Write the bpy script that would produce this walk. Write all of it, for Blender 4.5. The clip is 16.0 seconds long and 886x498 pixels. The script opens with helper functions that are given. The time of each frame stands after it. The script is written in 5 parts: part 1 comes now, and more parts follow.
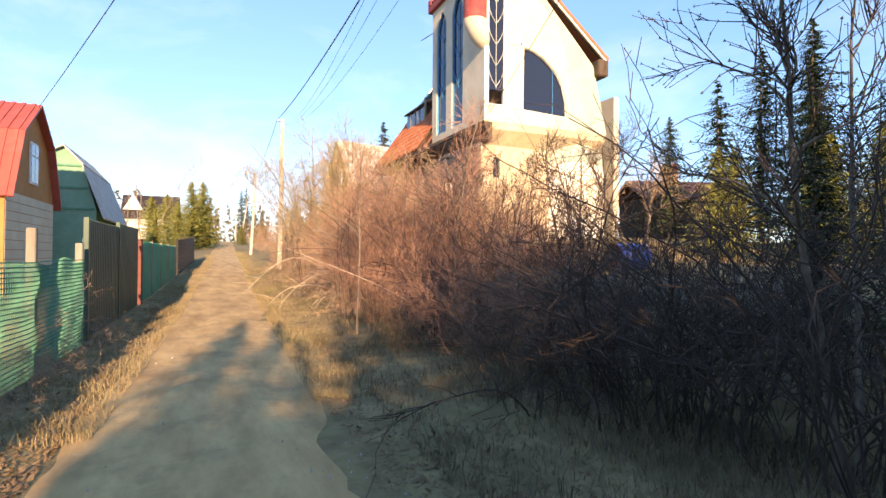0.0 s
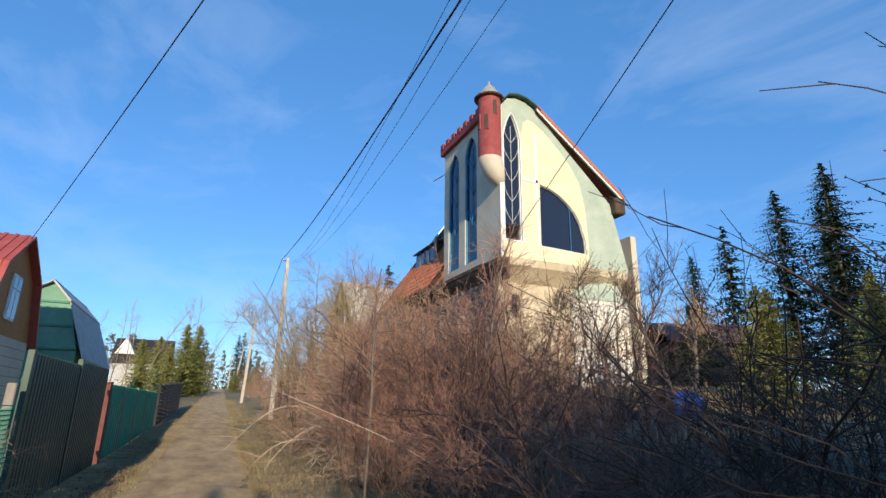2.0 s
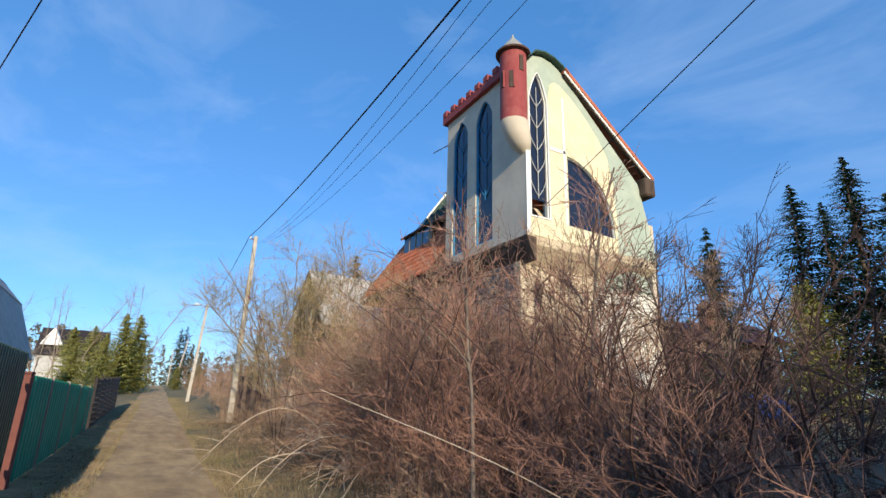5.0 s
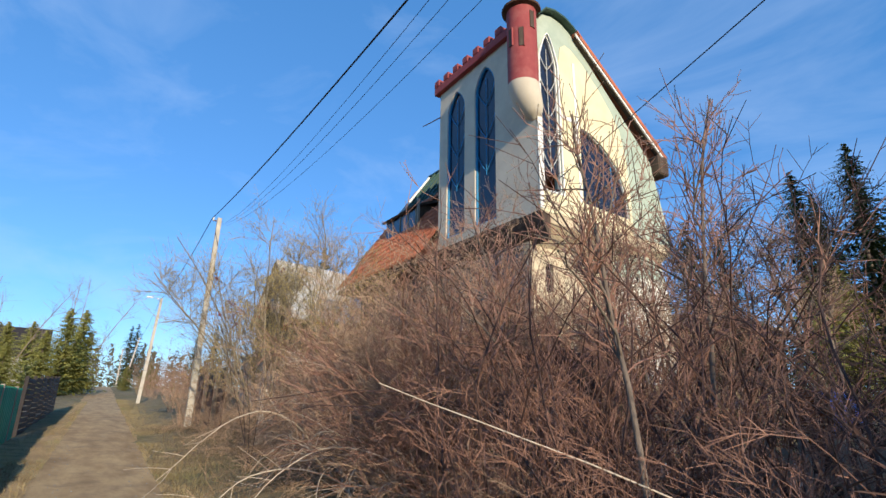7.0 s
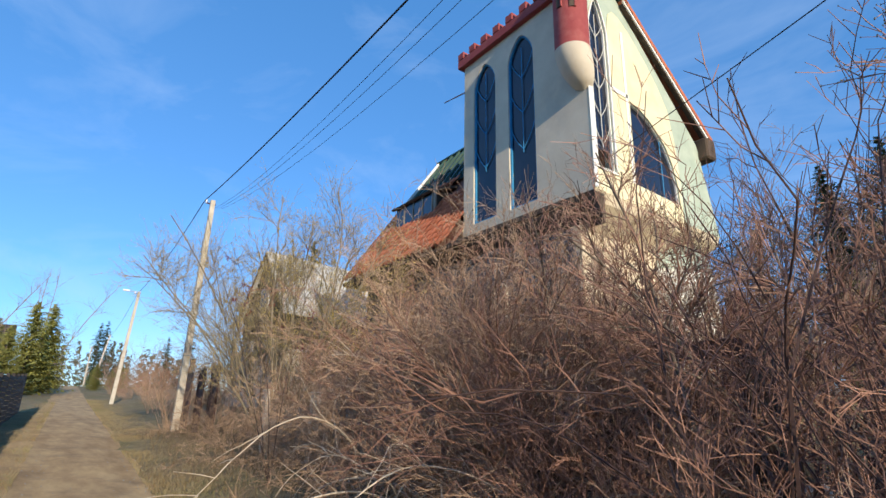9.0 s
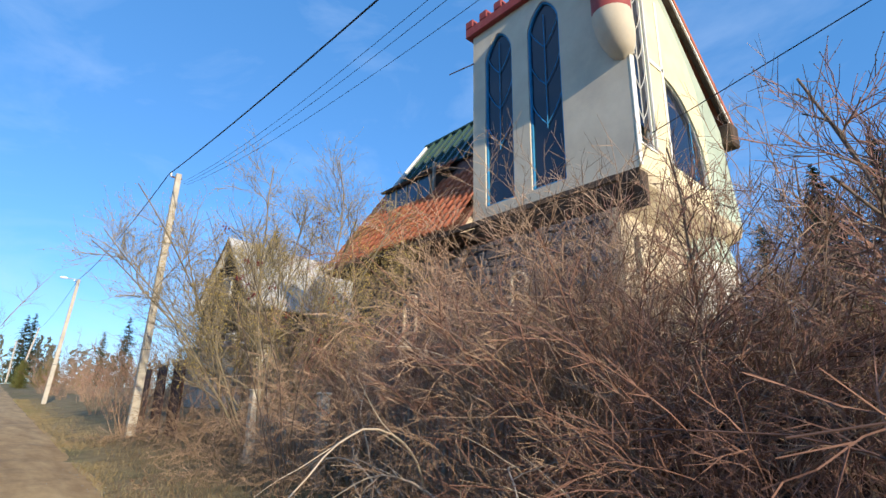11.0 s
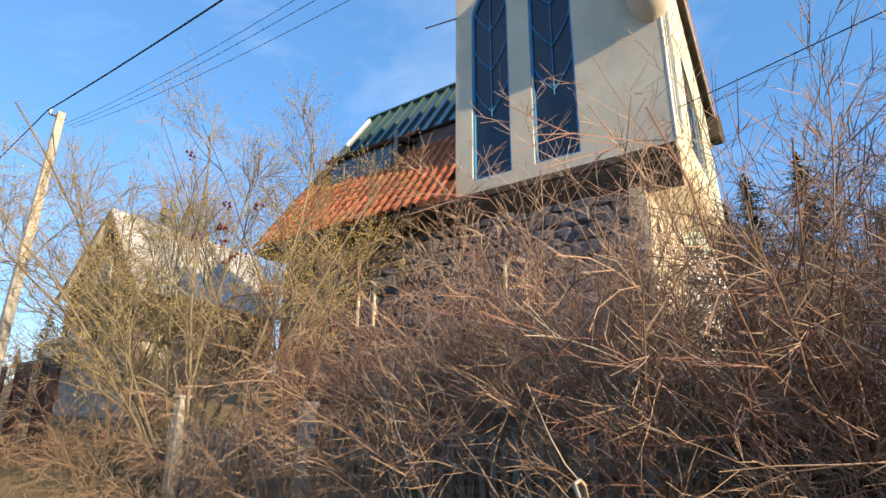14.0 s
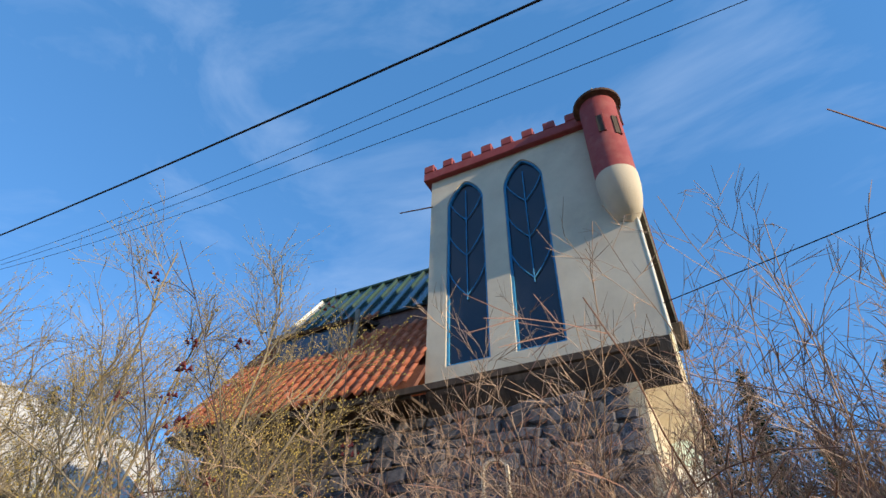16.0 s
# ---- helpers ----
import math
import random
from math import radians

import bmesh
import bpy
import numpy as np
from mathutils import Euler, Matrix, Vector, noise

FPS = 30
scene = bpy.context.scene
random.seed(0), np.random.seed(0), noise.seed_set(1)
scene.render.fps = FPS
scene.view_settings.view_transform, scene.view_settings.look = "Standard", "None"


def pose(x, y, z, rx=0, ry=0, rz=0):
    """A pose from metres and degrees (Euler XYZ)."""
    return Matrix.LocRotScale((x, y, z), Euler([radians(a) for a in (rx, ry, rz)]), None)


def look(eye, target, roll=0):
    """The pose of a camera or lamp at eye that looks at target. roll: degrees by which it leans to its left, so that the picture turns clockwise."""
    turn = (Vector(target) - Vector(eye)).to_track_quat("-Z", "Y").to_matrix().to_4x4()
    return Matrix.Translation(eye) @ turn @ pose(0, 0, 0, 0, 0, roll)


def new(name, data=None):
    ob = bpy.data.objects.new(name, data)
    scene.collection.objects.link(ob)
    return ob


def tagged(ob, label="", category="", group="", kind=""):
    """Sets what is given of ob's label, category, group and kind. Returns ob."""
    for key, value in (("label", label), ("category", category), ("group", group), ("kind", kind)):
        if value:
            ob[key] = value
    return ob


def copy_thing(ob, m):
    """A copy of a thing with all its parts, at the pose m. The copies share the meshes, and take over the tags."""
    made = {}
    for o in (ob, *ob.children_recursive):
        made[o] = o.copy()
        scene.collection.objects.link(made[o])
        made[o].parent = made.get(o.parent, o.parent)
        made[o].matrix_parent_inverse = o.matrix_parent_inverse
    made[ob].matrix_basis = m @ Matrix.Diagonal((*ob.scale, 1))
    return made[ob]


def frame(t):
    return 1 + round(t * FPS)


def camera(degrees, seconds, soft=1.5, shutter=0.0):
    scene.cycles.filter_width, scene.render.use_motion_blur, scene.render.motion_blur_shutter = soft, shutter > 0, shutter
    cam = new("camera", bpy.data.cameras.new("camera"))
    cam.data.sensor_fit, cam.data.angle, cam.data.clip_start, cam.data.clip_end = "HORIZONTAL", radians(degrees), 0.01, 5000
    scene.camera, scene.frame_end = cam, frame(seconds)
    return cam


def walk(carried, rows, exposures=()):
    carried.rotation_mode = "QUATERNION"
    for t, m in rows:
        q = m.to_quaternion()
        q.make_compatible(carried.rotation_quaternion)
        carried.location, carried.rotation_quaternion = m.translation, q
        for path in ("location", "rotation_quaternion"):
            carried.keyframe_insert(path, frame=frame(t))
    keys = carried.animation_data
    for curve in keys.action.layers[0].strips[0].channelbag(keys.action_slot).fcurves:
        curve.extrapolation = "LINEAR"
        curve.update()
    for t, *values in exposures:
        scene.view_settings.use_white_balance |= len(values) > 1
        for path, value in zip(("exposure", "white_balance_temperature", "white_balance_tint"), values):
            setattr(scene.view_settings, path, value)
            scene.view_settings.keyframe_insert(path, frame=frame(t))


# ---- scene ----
cam = camera(79.9, 16.0)
METRES, EYE, TILT, LEAN, TURN = 17.0, 1.5, 0.0, 0.0, -24.3
ROWS = [
    (0.0, 0.0, 0.0, 0.0, -0.0, 0.69, -0.41),
    (0.5, -0.0099, 0.0237, -0.0013, 0.43, 3.86, -0.42),
    (1.0, -0.0147, 0.0477, -0.0003, 0.78, 9.58, -0.46),
    (1.5, -0.0218, 0.0742, -0.0025, 1.14, 15.93, -0.7),
    (2.0, -0.029, 0.0988, -0.0026, -0.02, 16.49, -0.75),
    (2.5, -0.0436, 0.1255, -0.0024, -1.42, 16.51, -0.88),
    (3.0, -0.0667, 0.1543, -0.0037, -2.89, 16.55, -1.11),
    (3.5, -0.0869, 0.1859, -0.0034, -3.53, 16.58, -1.1),
    (4.0, -0.1073, 0.2155, -0.0022, -4.29, 16.61, -1.19),
    (6.5, -0.1752, 0.3798, -0.0004, -8.2, 16.75, -1.19),
    (7.0, -0.1833, 0.412, -0.0001, -9.71, 16.69, -0.9),
    (7.5, -0.2018, 0.4438, 0.001, -11.55, 16.73, -1.1),
    (8.0, -0.2178, 0.472, 0.0002, -12.27, 16.8, -1.08),
    (8.5, -0.2352, 0.5009, -0.0004, -12.05, 16.85, -1.12),
    (9.0, -0.2505, 0.5288, 0.0011, -12.34, 16.89, -1.12),
    (11.5, -0.3317, 0.6743, 0.0082, -19.64, 16.66, -0.79),
    (12.0, -0.3432, 0.7055, 0.0122, -21.79, 16.56, -0.6),
    (12.5, -0.3575, 0.736, 0.014, -25.55, 16.61, -0.57),
    (13.0, -0.3643, 0.7624, 0.0142, -28.59, 16.72, -0.38),
    (13.5, -0.3744, 0.7903, 0.0146, -29.34, 16.61, -0.36),
    (14.0, -0.3827, 0.8184, 0.0141, -30.33, 16.92, -0.46),
    (14.5, -0.3824, 0.8428, 0.0168, -31.06, 19.24, -0.37),
    (15.0, -0.3844, 0.87, 0.0171, -32.39, 24.51, -0.45),
    (15.5, -0.382, 0.8894, 0.0173, -35.75, 31.58, -0.5),
    (16.0, -0.3888, 0.9054, 0.0177, -38.87, 38.87, -0.72),
]
walk(cam, [(t, pose(0, 0, EYE, TILT, LEAN, TURN) @ pose(METRES * x, METRES * y, METRES * z, 90 + pitch, roll, yaw)) for t, x, y, z, yaw, pitch, roll in ROWS],
     [(0.0, 1.45, 8000, 24), (0.5, 1.25, 7800, 22), (1.0, 0.8, 6600, 15), (1.5, 0.42, 5800, 10), (9.0, 0.5, 5700, 10), (12.0, 0.75, 5900, 10), (14.0, 0.97, 6600, 12), (15.0, 0.92, 6250, 10), (15.5, 0.82, 6000, 10), (16.0, 0.6, 6000, 10)])

# ---- world, sun, exposure ----
SUN_WAY = Vector((0.16, 1.0, -0.28)).normalized()
world = bpy.data.worlds.new("world")
scene.world = world
world.use_nodes = True
wn, wl = world.node_tree.nodes, world.node_tree.links
sky = wn.new("ShaderNodeTexSky")
sky.sky_type = "NISHITA"
sky.sun_disc = False
sky.sun_elevation = math.asin(-SUN_WAY.z)
sky.sun_rotation = radians(189.1)
sky.air_density = 1.0
sky.dust_density = 0.0
sky.altitude = 500
sky.ozone_density = 4.2
# thin high cloud in streaks
tc = wn.new("ShaderNodeTexCoord")
mp = wn.new("ShaderNodeMapping")
mp.inputs["Scale"].default_value = (2.2, 0.9, 4.5)
mp.inputs["Rotation"].default_value = (0.2, 0.35, 0.6)
cn = wn.new("ShaderNodeTexNoise")
cn.inputs["Scale"].default_value = 1.7
cn.inputs["Detail"].default_value = 6.0
cn.inputs["Roughness"].default_value = 0.58
cn.inputs["Distortion"].default_value = 0.5
cr = wn.new("ShaderNodeValToRGB")
cr.color_ramp.elements[0].position, cr.color_ramp.elements[1].position = 0.48, 0.85
cr.color_ramp.elements[1].color = (0.3, 0.3, 0.3, 1)
cm = wn.new("ShaderNodeMixRGB")
cm.inputs[2].default_value = (4.2, 4.7, 5.4, 1)
wl.new(tc.outputs["Generated"], mp.inputs["Vector"])
wl.new(mp.outputs["Vector"], cn.inputs["Vector"])
wl.new(cn.outputs["Fac"], cr.inputs["Fac"])
wl.new(cr.outputs["Color"], cm.inputs[0])
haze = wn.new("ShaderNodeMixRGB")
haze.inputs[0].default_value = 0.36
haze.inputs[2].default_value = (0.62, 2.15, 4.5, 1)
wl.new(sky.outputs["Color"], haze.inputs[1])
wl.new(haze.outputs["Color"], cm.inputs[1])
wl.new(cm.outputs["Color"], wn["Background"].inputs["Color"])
wn["Background"].inputs["Strength"].default_value = 0.14

sun_lamp = bpy.data.lights.new("sun", "SUN")
sun_lamp.energy, sun_lamp.angle, sun_lamp.color = 4.2, radians(0.6), (1.0, 0.80, 0.53)
sun_ob = new("sun", sun_lamp)
sun_ob.matrix_world = look((-15, -100, 20), Vector((-15, -100, 20)) + SUN_WAY)


# ---- helpers of this place ----
from mathutils.geometry import tessellate_polygon


def rise(y):
    """Height of the ground along the lane."""
    if y < 8:
        return 0.0
    if y < 24:
        return 0.038 * (y - 8) ** 2 / 32
    return 0.304 + 0.038 * (y - 24) if y < 130 else 4.332


def lane(y):
    """Middle of the lane."""
    return 0.02 + 0.036 * y


def ground_z(x, y):
    d = x - lane(y)
    side = max(0.0, abs(d) - 1.3)
    z = rise(y) + min(side, 1.2) * 0.07
    z += 0.05 * noise.noise((x * 0.5, y * 0.5, 0.3)) * min(1, side)
    # the house plots stand on a bank
    if x > 4.6 and -30 < y < 70:
        k = min(1.0, (x - 4.6) / 1.6)
        h = min(1.0, max(0.0, (y - 12.5) / 4)) * min(1.0, max(0.0, (x - 8.0) / 4))
        bank = 0.35 * k * k * (3 - 2 * k) + 0.11 * min(max(0.0, x - 6.0), 8.0) + 0.85 * h * h * (3 - 2 * h)
        fade = min(1.0, (y + 30) / 24) * min(1.0, (70 - y) / 30)
        z += bank * fade
    return z


def thing(name, place, label, category, group="", kind=""):
    e = new(name)
    e.empty_display_size = 0.2
    e.matrix_basis = place if isinstance(place, Matrix) else Matrix.Translation(place)
    return tagged(e, label, category, group, kind)


def part(name, bm, material, parent=None, label="", smooth=False):
    me = bpy.data.meshes.new(name)
    bm.to_mesh(me)
    bm.free()
    me.materials.append(material)
    if smooth:
        me.shade_smooth()
    ob = new(name, me)
    if parent is not None:
        ob.parent = parent
    return tagged(ob, label)


def raw(name, verts, faces, material, parent=None, label="", smooth=False):
    me = bpy.data.meshes.new(name)
    me.from_pydata(verts, [], faces)
    me.materials.append(material)
    if smooth:
        me.shade_smooth()
    ob = new(name, me)
    if parent is not None:
        ob.parent = parent
    return tagged(ob, label)


def box(bm, x0, x1, y0, y1, z0, z1, bevel=0.0, m=None):
    r = bmesh.ops.create_cube(bm, size=1)
    mat4 = Matrix.Translation(((x0 + x1) / 2, (y0 + y1) / 2, (z0 + z1) / 2)) @ Matrix.Diagonal((x1 - x0, y1 - y0, z1 - z0, 1))
    bmesh.ops.transform(bm, matrix=(m @ mat4) if m else mat4, verts=r["verts"])
    if bevel:
        es = {e for v in r["verts"] for e in v.link_edges}
        bmesh.ops.bevel(bm, geom=list(es), offset=bevel, segments=1, affect="EDGES")
    return bm


def prism(bm, outline, a, b, axis="y", holes=()):
    """Outline (u, v) pushed from a to b along the axis; holes go through."""
    def at(u, v, w):
        return (u, w, v) if axis == "y" else ((w, u, v) if axis == "x" else (u, v, w))
    loops = [outline, *holes]
    tris = tessellate_polygon([[Vector((u, v, 0)) for u, v in lp] for lp in loops])
    ends = []
    for w in (a, b):
        rings = [[bm.verts.new(at(u, v, w)) for u, v in lp] for lp in loops]
        flat = [vtx for ring in rings for vtx in ring]
        for t in tris:
            if len({*t}) == 3:
                bm.faces.new([flat[i] for i in t])
        ends.append(rings)
    for r0, r1 in zip(*ends):
        for i in range(len(r0)):
            j = (i + 1) % len(r0)
            bm.faces.new((r0[i], r0[j], r1[j], r1[i]))
    bmesh.ops.recalc_face_normals(bm, faces=bm.faces)
    return bm


def lathe(bm, profile, cx, cy, n=20, a0=0.0, a1=2 * math.pi):
    """Profile of (radius, z) turned about the upright through cx, cy."""
    full = abs(a1 - a0 - 2 * math.pi) < 1e-6
    steps = n if full else n + 1
    rings = [[bm.verts.new((cx + r * math.cos(a0 + (a1 - a0) * k / n), cy + r * math.sin(a0 + (a1 - a0) * k / n), z)) for k in range(steps)] for r, z in profile]
    for p, q in zip(rings, rings[1:]):
        for k in range(n):
            j = (k + 1) % steps
            bm.faces.new((p[k], p[j], q[j], q[k]))
    bmesh.ops.recalc_face_normals(bm, faces=bm.faces)
    return bm


def tubes(lines, sides=3):
    """Vertices and faces of tapered tubes along lines of (point, radius)."""
    verts, faces = [], []
    for line in lines:
        n0 = len(verts)
        k = len(line)
        for i, (p, r) in enumerate(line):
            q = line[min(i + 1, k - 1)][0] - line[max(i - 1, 0)][0]
            if q.length < 1e-6:
                q = Vector((0, 0, 1))
            q.normalize()
            u = q.cross(Vector((0, 0, 1)) if abs(q.z) < 0.9 else Vector((1, 0, 0))).normalized()
            w = q.cross(u)
            for s in range(sides):
                a = 2 * math.pi * s / sides
                verts.append(p + (u * math.cos(a) + w * math.sin(a)) * r)
        for i in range(k - 1):
            for s in range(sides):
                t = (s + 1) % sides
                faces.append((n0 + i * sides + s, n0 + i * sides + t, n0 + (i + 1) * sides + t, n0 + (i + 1) * sides + s))
    return verts, faces


def arch(u0, u1, v0, v1, vs, point=0.0, n=8):
    """A window outline: foot v0, springing vs, crown v1; point 1 is a pointed arch, 0 a half ellipse."""
    c, h = (u0 + u1) / 2, (u1 - u0) / 2
    pts = [(u0, v0), (u1, v0), (u1, vs)]
    for i in range(1, 2 * n):
        a = math.pi * i / (2 * n)
        x = math.cos(a)
        y = math.sin(a)
        yp = 1 - abs(x) ** 1.35
        pts.append((c + h * x, vs + (v1 - vs) * (y * (1 - point) + yp * point)))
    return pts + [(u0, vs)]


# ---- materials ----
def mat(name, c1, c2, scale=6.0, rough=0.8, bump=0.2, fine=60.0, metal=0.0, stain=None, stain_scale=0.8, stain_amount=0.5, stretch=(1, 1, 1), vary=0.0, spec=0.3):
    m = bpy.data.materials.new(name)
    m.use_nodes = True
    n, l = m.node_tree.nodes, m.node_tree.links
    b = n["Principled BSDF"]
    t = n.new("ShaderNodeTexCoord")
    g = n.new("ShaderNodeMapping")
    g.inputs["Scale"].default_value = stretch
    l.new(t.outputs["Object"], g.inputs["Vector"])
    n1 = n.new("ShaderNodeTexNoise")
    n1.inputs["Scale"].default_value, n1.inputs["Detail"].default_value = scale, 8.0
    n1.inputs["Roughness"].default_value = 0.65
    l.new(g.outputs["Vector"], n1.inputs["Vector"])
    r1 = n.new("ShaderNodeValToRGB")
    r1.color_ramp.elements[0].position, r1.color_ramp.elements[1].position = 0.32, 0.68
    r1.color_ramp.elements[0].color, r1.color_ramp.elements[1].color = (*c1, 1), (*c2, 1)
    l.new(n1.outputs["Fac"], r1.inputs["Fac"])
    col = r1.outputs["Color"]
    if stain:
        n2 = n.new("ShaderNodeTexNoise")
        n2.inputs["Scale"].default_value, n2.inputs["Detail"].default_value = stain_scale, 5.0
        n2.inputs["Roughness"].default_value = 0.7
        l.new(t.outputs["Object"], n2.inputs["Vector"])
        r2 = n.new("ShaderNodeValToRGB")
        r2.color_ramp.elements[0].position, r2.color_ramp.elements[1].position = 0.5, 0.72
        r2.color_ramp.elements[1].color = (stain_amount,) * 3 + (1,)
        l.new(n2.outputs["Fac"], r2.inputs["Fac"])
        mx = n.new("ShaderNodeMixRGB")
        mx.inputs[2].default_value = (*stain, 1)
        l.new(r2.outputs["Color"], mx.inputs[0])
        l.new(col, mx.inputs[1])
        col = mx.outputs["Color"]
    if vary:
        oi = n.new("ShaderNodeObjectInfo")
        hs = n.new("ShaderNodeHueSaturation")
        ma = n.new("ShaderNodeMapRange")
        ma.inputs["To Min"].default_value, ma.inputs["To Max"].default_value = 1 - vary, 1 + vary
        l.new(oi.outputs["Random"], ma.inputs["Value"])
        l.new(ma.outputs["Result"], hs.inputs["Value"])
        l.new(col, hs.inputs["Color"])
        col = hs.outputs["Color"]
    l.new(col, b.inputs["Base Color"])
    b.inputs["Roughness"].default_value, b.inputs["Metallic"].default_value = rough, metal
    b.inputs["Specular IOR Level"].default_value = spec
    if bump:
        nb = n.new("ShaderNodeTexNoise")
        nb.inputs["Scale"].default_value, nb.inputs["Detail"].default_value = fine, 4.0
        l.new(g.outputs["Vector"], nb.inputs["Vector"])
        bp = n.new("ShaderNodeBump")
        bp.inputs["Strength"].default_value, bp.inputs["Distance"].default_value = bump, 0.02
        l.new(nb.outputs["Fac"], bp.inputs["Height"])
        l.new(bp.outputs["Normal"], b.inputs["Normal"])
    return m


def glass_mat(name, tint, rough=0.06):
    m = bpy.data.materials.new(name)
    m.use_nodes = True
    b = m.node_tree.nodes["Principled BSDF"]
    b.inputs["Base Color"].default_value = (*tint, 1)
    b.inputs["Roughness"].default_value = rough
    b.inputs["Specular IOR Level"].default_value = 0.7
    return m


M_SAND = mat("sandy_earth", (0.36, 0.225, 0.10), (0.62, 0.42, 0.20), 1.6, 0.95, 0.14, 60, stain=(0.20, 0.135, 0.08), stain_scale=0.9, stain_amount=0.7, stretch=(1.5, 0.4, 1))
M_TURF = mat("dry_turf", (0.15, 0.11, 0.055), (0.32, 0.245, 0.12), 2.2, 1.0, 0.8, 30, stain=(0.10, 0.13, 0.035), stain_scale=0.28, stain_amount=0.7)
M_STRAW = mat("straw_grass", (0.22, 0.165, 0.085), (0.42, 0.33, 0.175), 1.2, 0.9, 0.0, stain=(0.14, 0.17, 0.05), stain_scale=0.3, stain_amount=0.8)
# brown of dead weeds, with the shade under shrubs put into it
M_WEED = mat("dead_brown_shaded_weeds", (0.085, 0.058, 0.034), (0.19, 0.14, 0.08), 1.5, 0.9, 0.0)
M_LITTER = mat("dead_leaves", (0.14, 0.085, 0.05), (0.28, 0.18, 0.10), 3, 0.9, 0.0)
M_CREAM = mat("cream_render", (0.72, 0.63, 0.38), (0.80, 0.71, 0.47), 1.5, 0.9, 0.25, 40, stain=(0.50, 0.43, 0.30), stain_scale=0.9, stain_amount=0.35)
M_PALE = mat("pale_render", (0.57, 0.49, 0.37), (0.67, 0.59, 0.455), 1.3, 0.9, 0.25, 40, stain=(0.42, 0.38, 0.32), stain_scale=0.8, stain_amount=0.45)
# stains, over a cream lowered to hold the twig shade below the tower
M_STAINED = mat("stained_shaded_render", (0.54, 0.44, 0.29), (0.70, 0.59, 0.41), 1.1, 0.9, 0.3, 40, stain=(0.30, 0.23, 0.16), stain_scale=0.9, stain_amount=0.6)
M_WHITE = mat("white_render", (0.74, 0.70, 0.58), (0.82, 0.79, 0.68), 1.4, 0.9, 0.25, 40, stain=(0.50, 0.47, 0.38), stain_scale=1.0, stain_amount=0.4)
M_TRIM = mat("white_trim", (0.74, 0.72, 0.66), (0.84, 0.82, 0.76), 5, 0.8, 0.15, 50)
M_SAGE = mat("sage_green_render", (0.36, 0.42, 0.33), (0.48, 0.53, 0.42), 1.2, 0.9, 0.25, 35, stain=(0.28, 0.33, 0.26), stain_scale=0.8, stain_amount=0.5)
M_RED = mat("red_paint", (0.26, 0.05, 0.05), (0.33, 0.075, 0.068), 3, 0.75, 0.2, 40, stain=(0.42, 0.19, 0.15), stain_scale=1.6, stain_amount=0.4)
M_CAP = mat("grey_cap_metal", (0.38, 0.36, 0.29), (0.52, 0.49, 0.40), 4, 0.5, 0.1, 40, metal=0.3)
M_DARKWOOD = mat("dark_weathered_wood", (0.055, 0.038, 0.028), (0.12, 0.085, 0.06), 5, 0.85, 0.4, 40, stretch=(1, 1, 0.25))
M_BROWNWOOD = mat("red_brown_boards", (0.12, 0.05, 0.035), (0.22, 0.10, 0.07), 5, 0.8, 0.3, 40)
M_TILE = mat("clay_pantile", (0.40, 0.115, 0.055), (0.56, 0.19, 0.095), 4, 0.8, 0.25, 50, stain=(0.25, 0.11, 0.07), stain_scale=2.0, stain_amount=0.5, vary=0.2)
M_GLASS = glass_mat("dark_glass", (0.014, 0.017, 0.03))
M_GLASSROOF = glass_mat("roof_glass", (0.06, 0.10, 0.12), 0.12)
M_BLUE = mat("blue_frame_paint", (0.03, 0.19, 0.40), (0.06, 0.27, 0.50), 5, 0.6, 0.1)
M_LEAD = mat("pale_tracery", (0.50, 0.48, 0.42), (0.62, 0.60, 0.54), 5, 0.7, 0.1)
M_STONE = mat("grey_rubble_stone", (0.085, 0.08, 0.088), (0.20, 0.185, 0.19), 5, 0.9, 0.6, 30, vary=0.25)
M_MORTAR = mat("grey_mortar", (0.10, 0.09, 0.09), (0.17, 0.155, 0.15), 6, 0.95, 0.5, 50)
M_CONCRETE = mat("weathered_concrete", (0.42, 0.38, 0.31), (0.58, 0.53, 0.44), 4, 0.9, 0.35, 50, stain=(0.28, 0.24, 0.19), stain_scale=2.2, stain_amount=0.6)
M_WIRE = mat("black_cable", (0.012, 0.012, 0.014), (0.02, 0.02, 0.022), 5, 0.6, 0.0)
M_METAL = mat("old_grey_metal", (0.20, 0.20, 0.20), (0.32, 0.32, 0.31), 5, 0.6, 0.1, metal=0.5)
M_RUST = mat("rusty_iron", (0.06, 0.035, 0.025), (0.13, 0.07, 0.045), 9, 0.85, 0.3, 60)
M_GREENMETAL = mat("dark_green_sheet", (0.035, 0.075, 0.055), (0.06, 0.105, 0.075), 2, 0.45, 0.05, 30, stain=(0.11, 0.10, 0.07), stain_scale=1.3, stain_amount=0.35)
M_TEAL = mat("teal_fence_paint", (0.02, 0.24, 0.16), (0.04, 0.33, 0.22), 2, 0.6, 0.1, 30, stain=(0.12, 0.2, 0.13), stain_scale=1.2, stain_amount=0.4)
M_BLACKSLAT = mat("black_brown_slats", (0.02, 0.017, 0.018), (0.045, 0.036, 0.034), 5, 0.7, 0.2)
M_REDPOST = mat("red_brown_post", (0.14, 0.05, 0.04), (0.20, 0.075, 0.055), 5, 0.8, 0.2)
M_NET = mat("green_netting", (0.06, 0.22, 0.14), (0.12, 0.30, 0.20), 5, 0.8, 0.1)
M_GREYPOST = mat("grey_wood_post", (0.22, 0.19, 0.15), (0.36, 0.31, 0.25), 8, 0.9, 0.4, 40, stretch=(1, 1, 0.2))
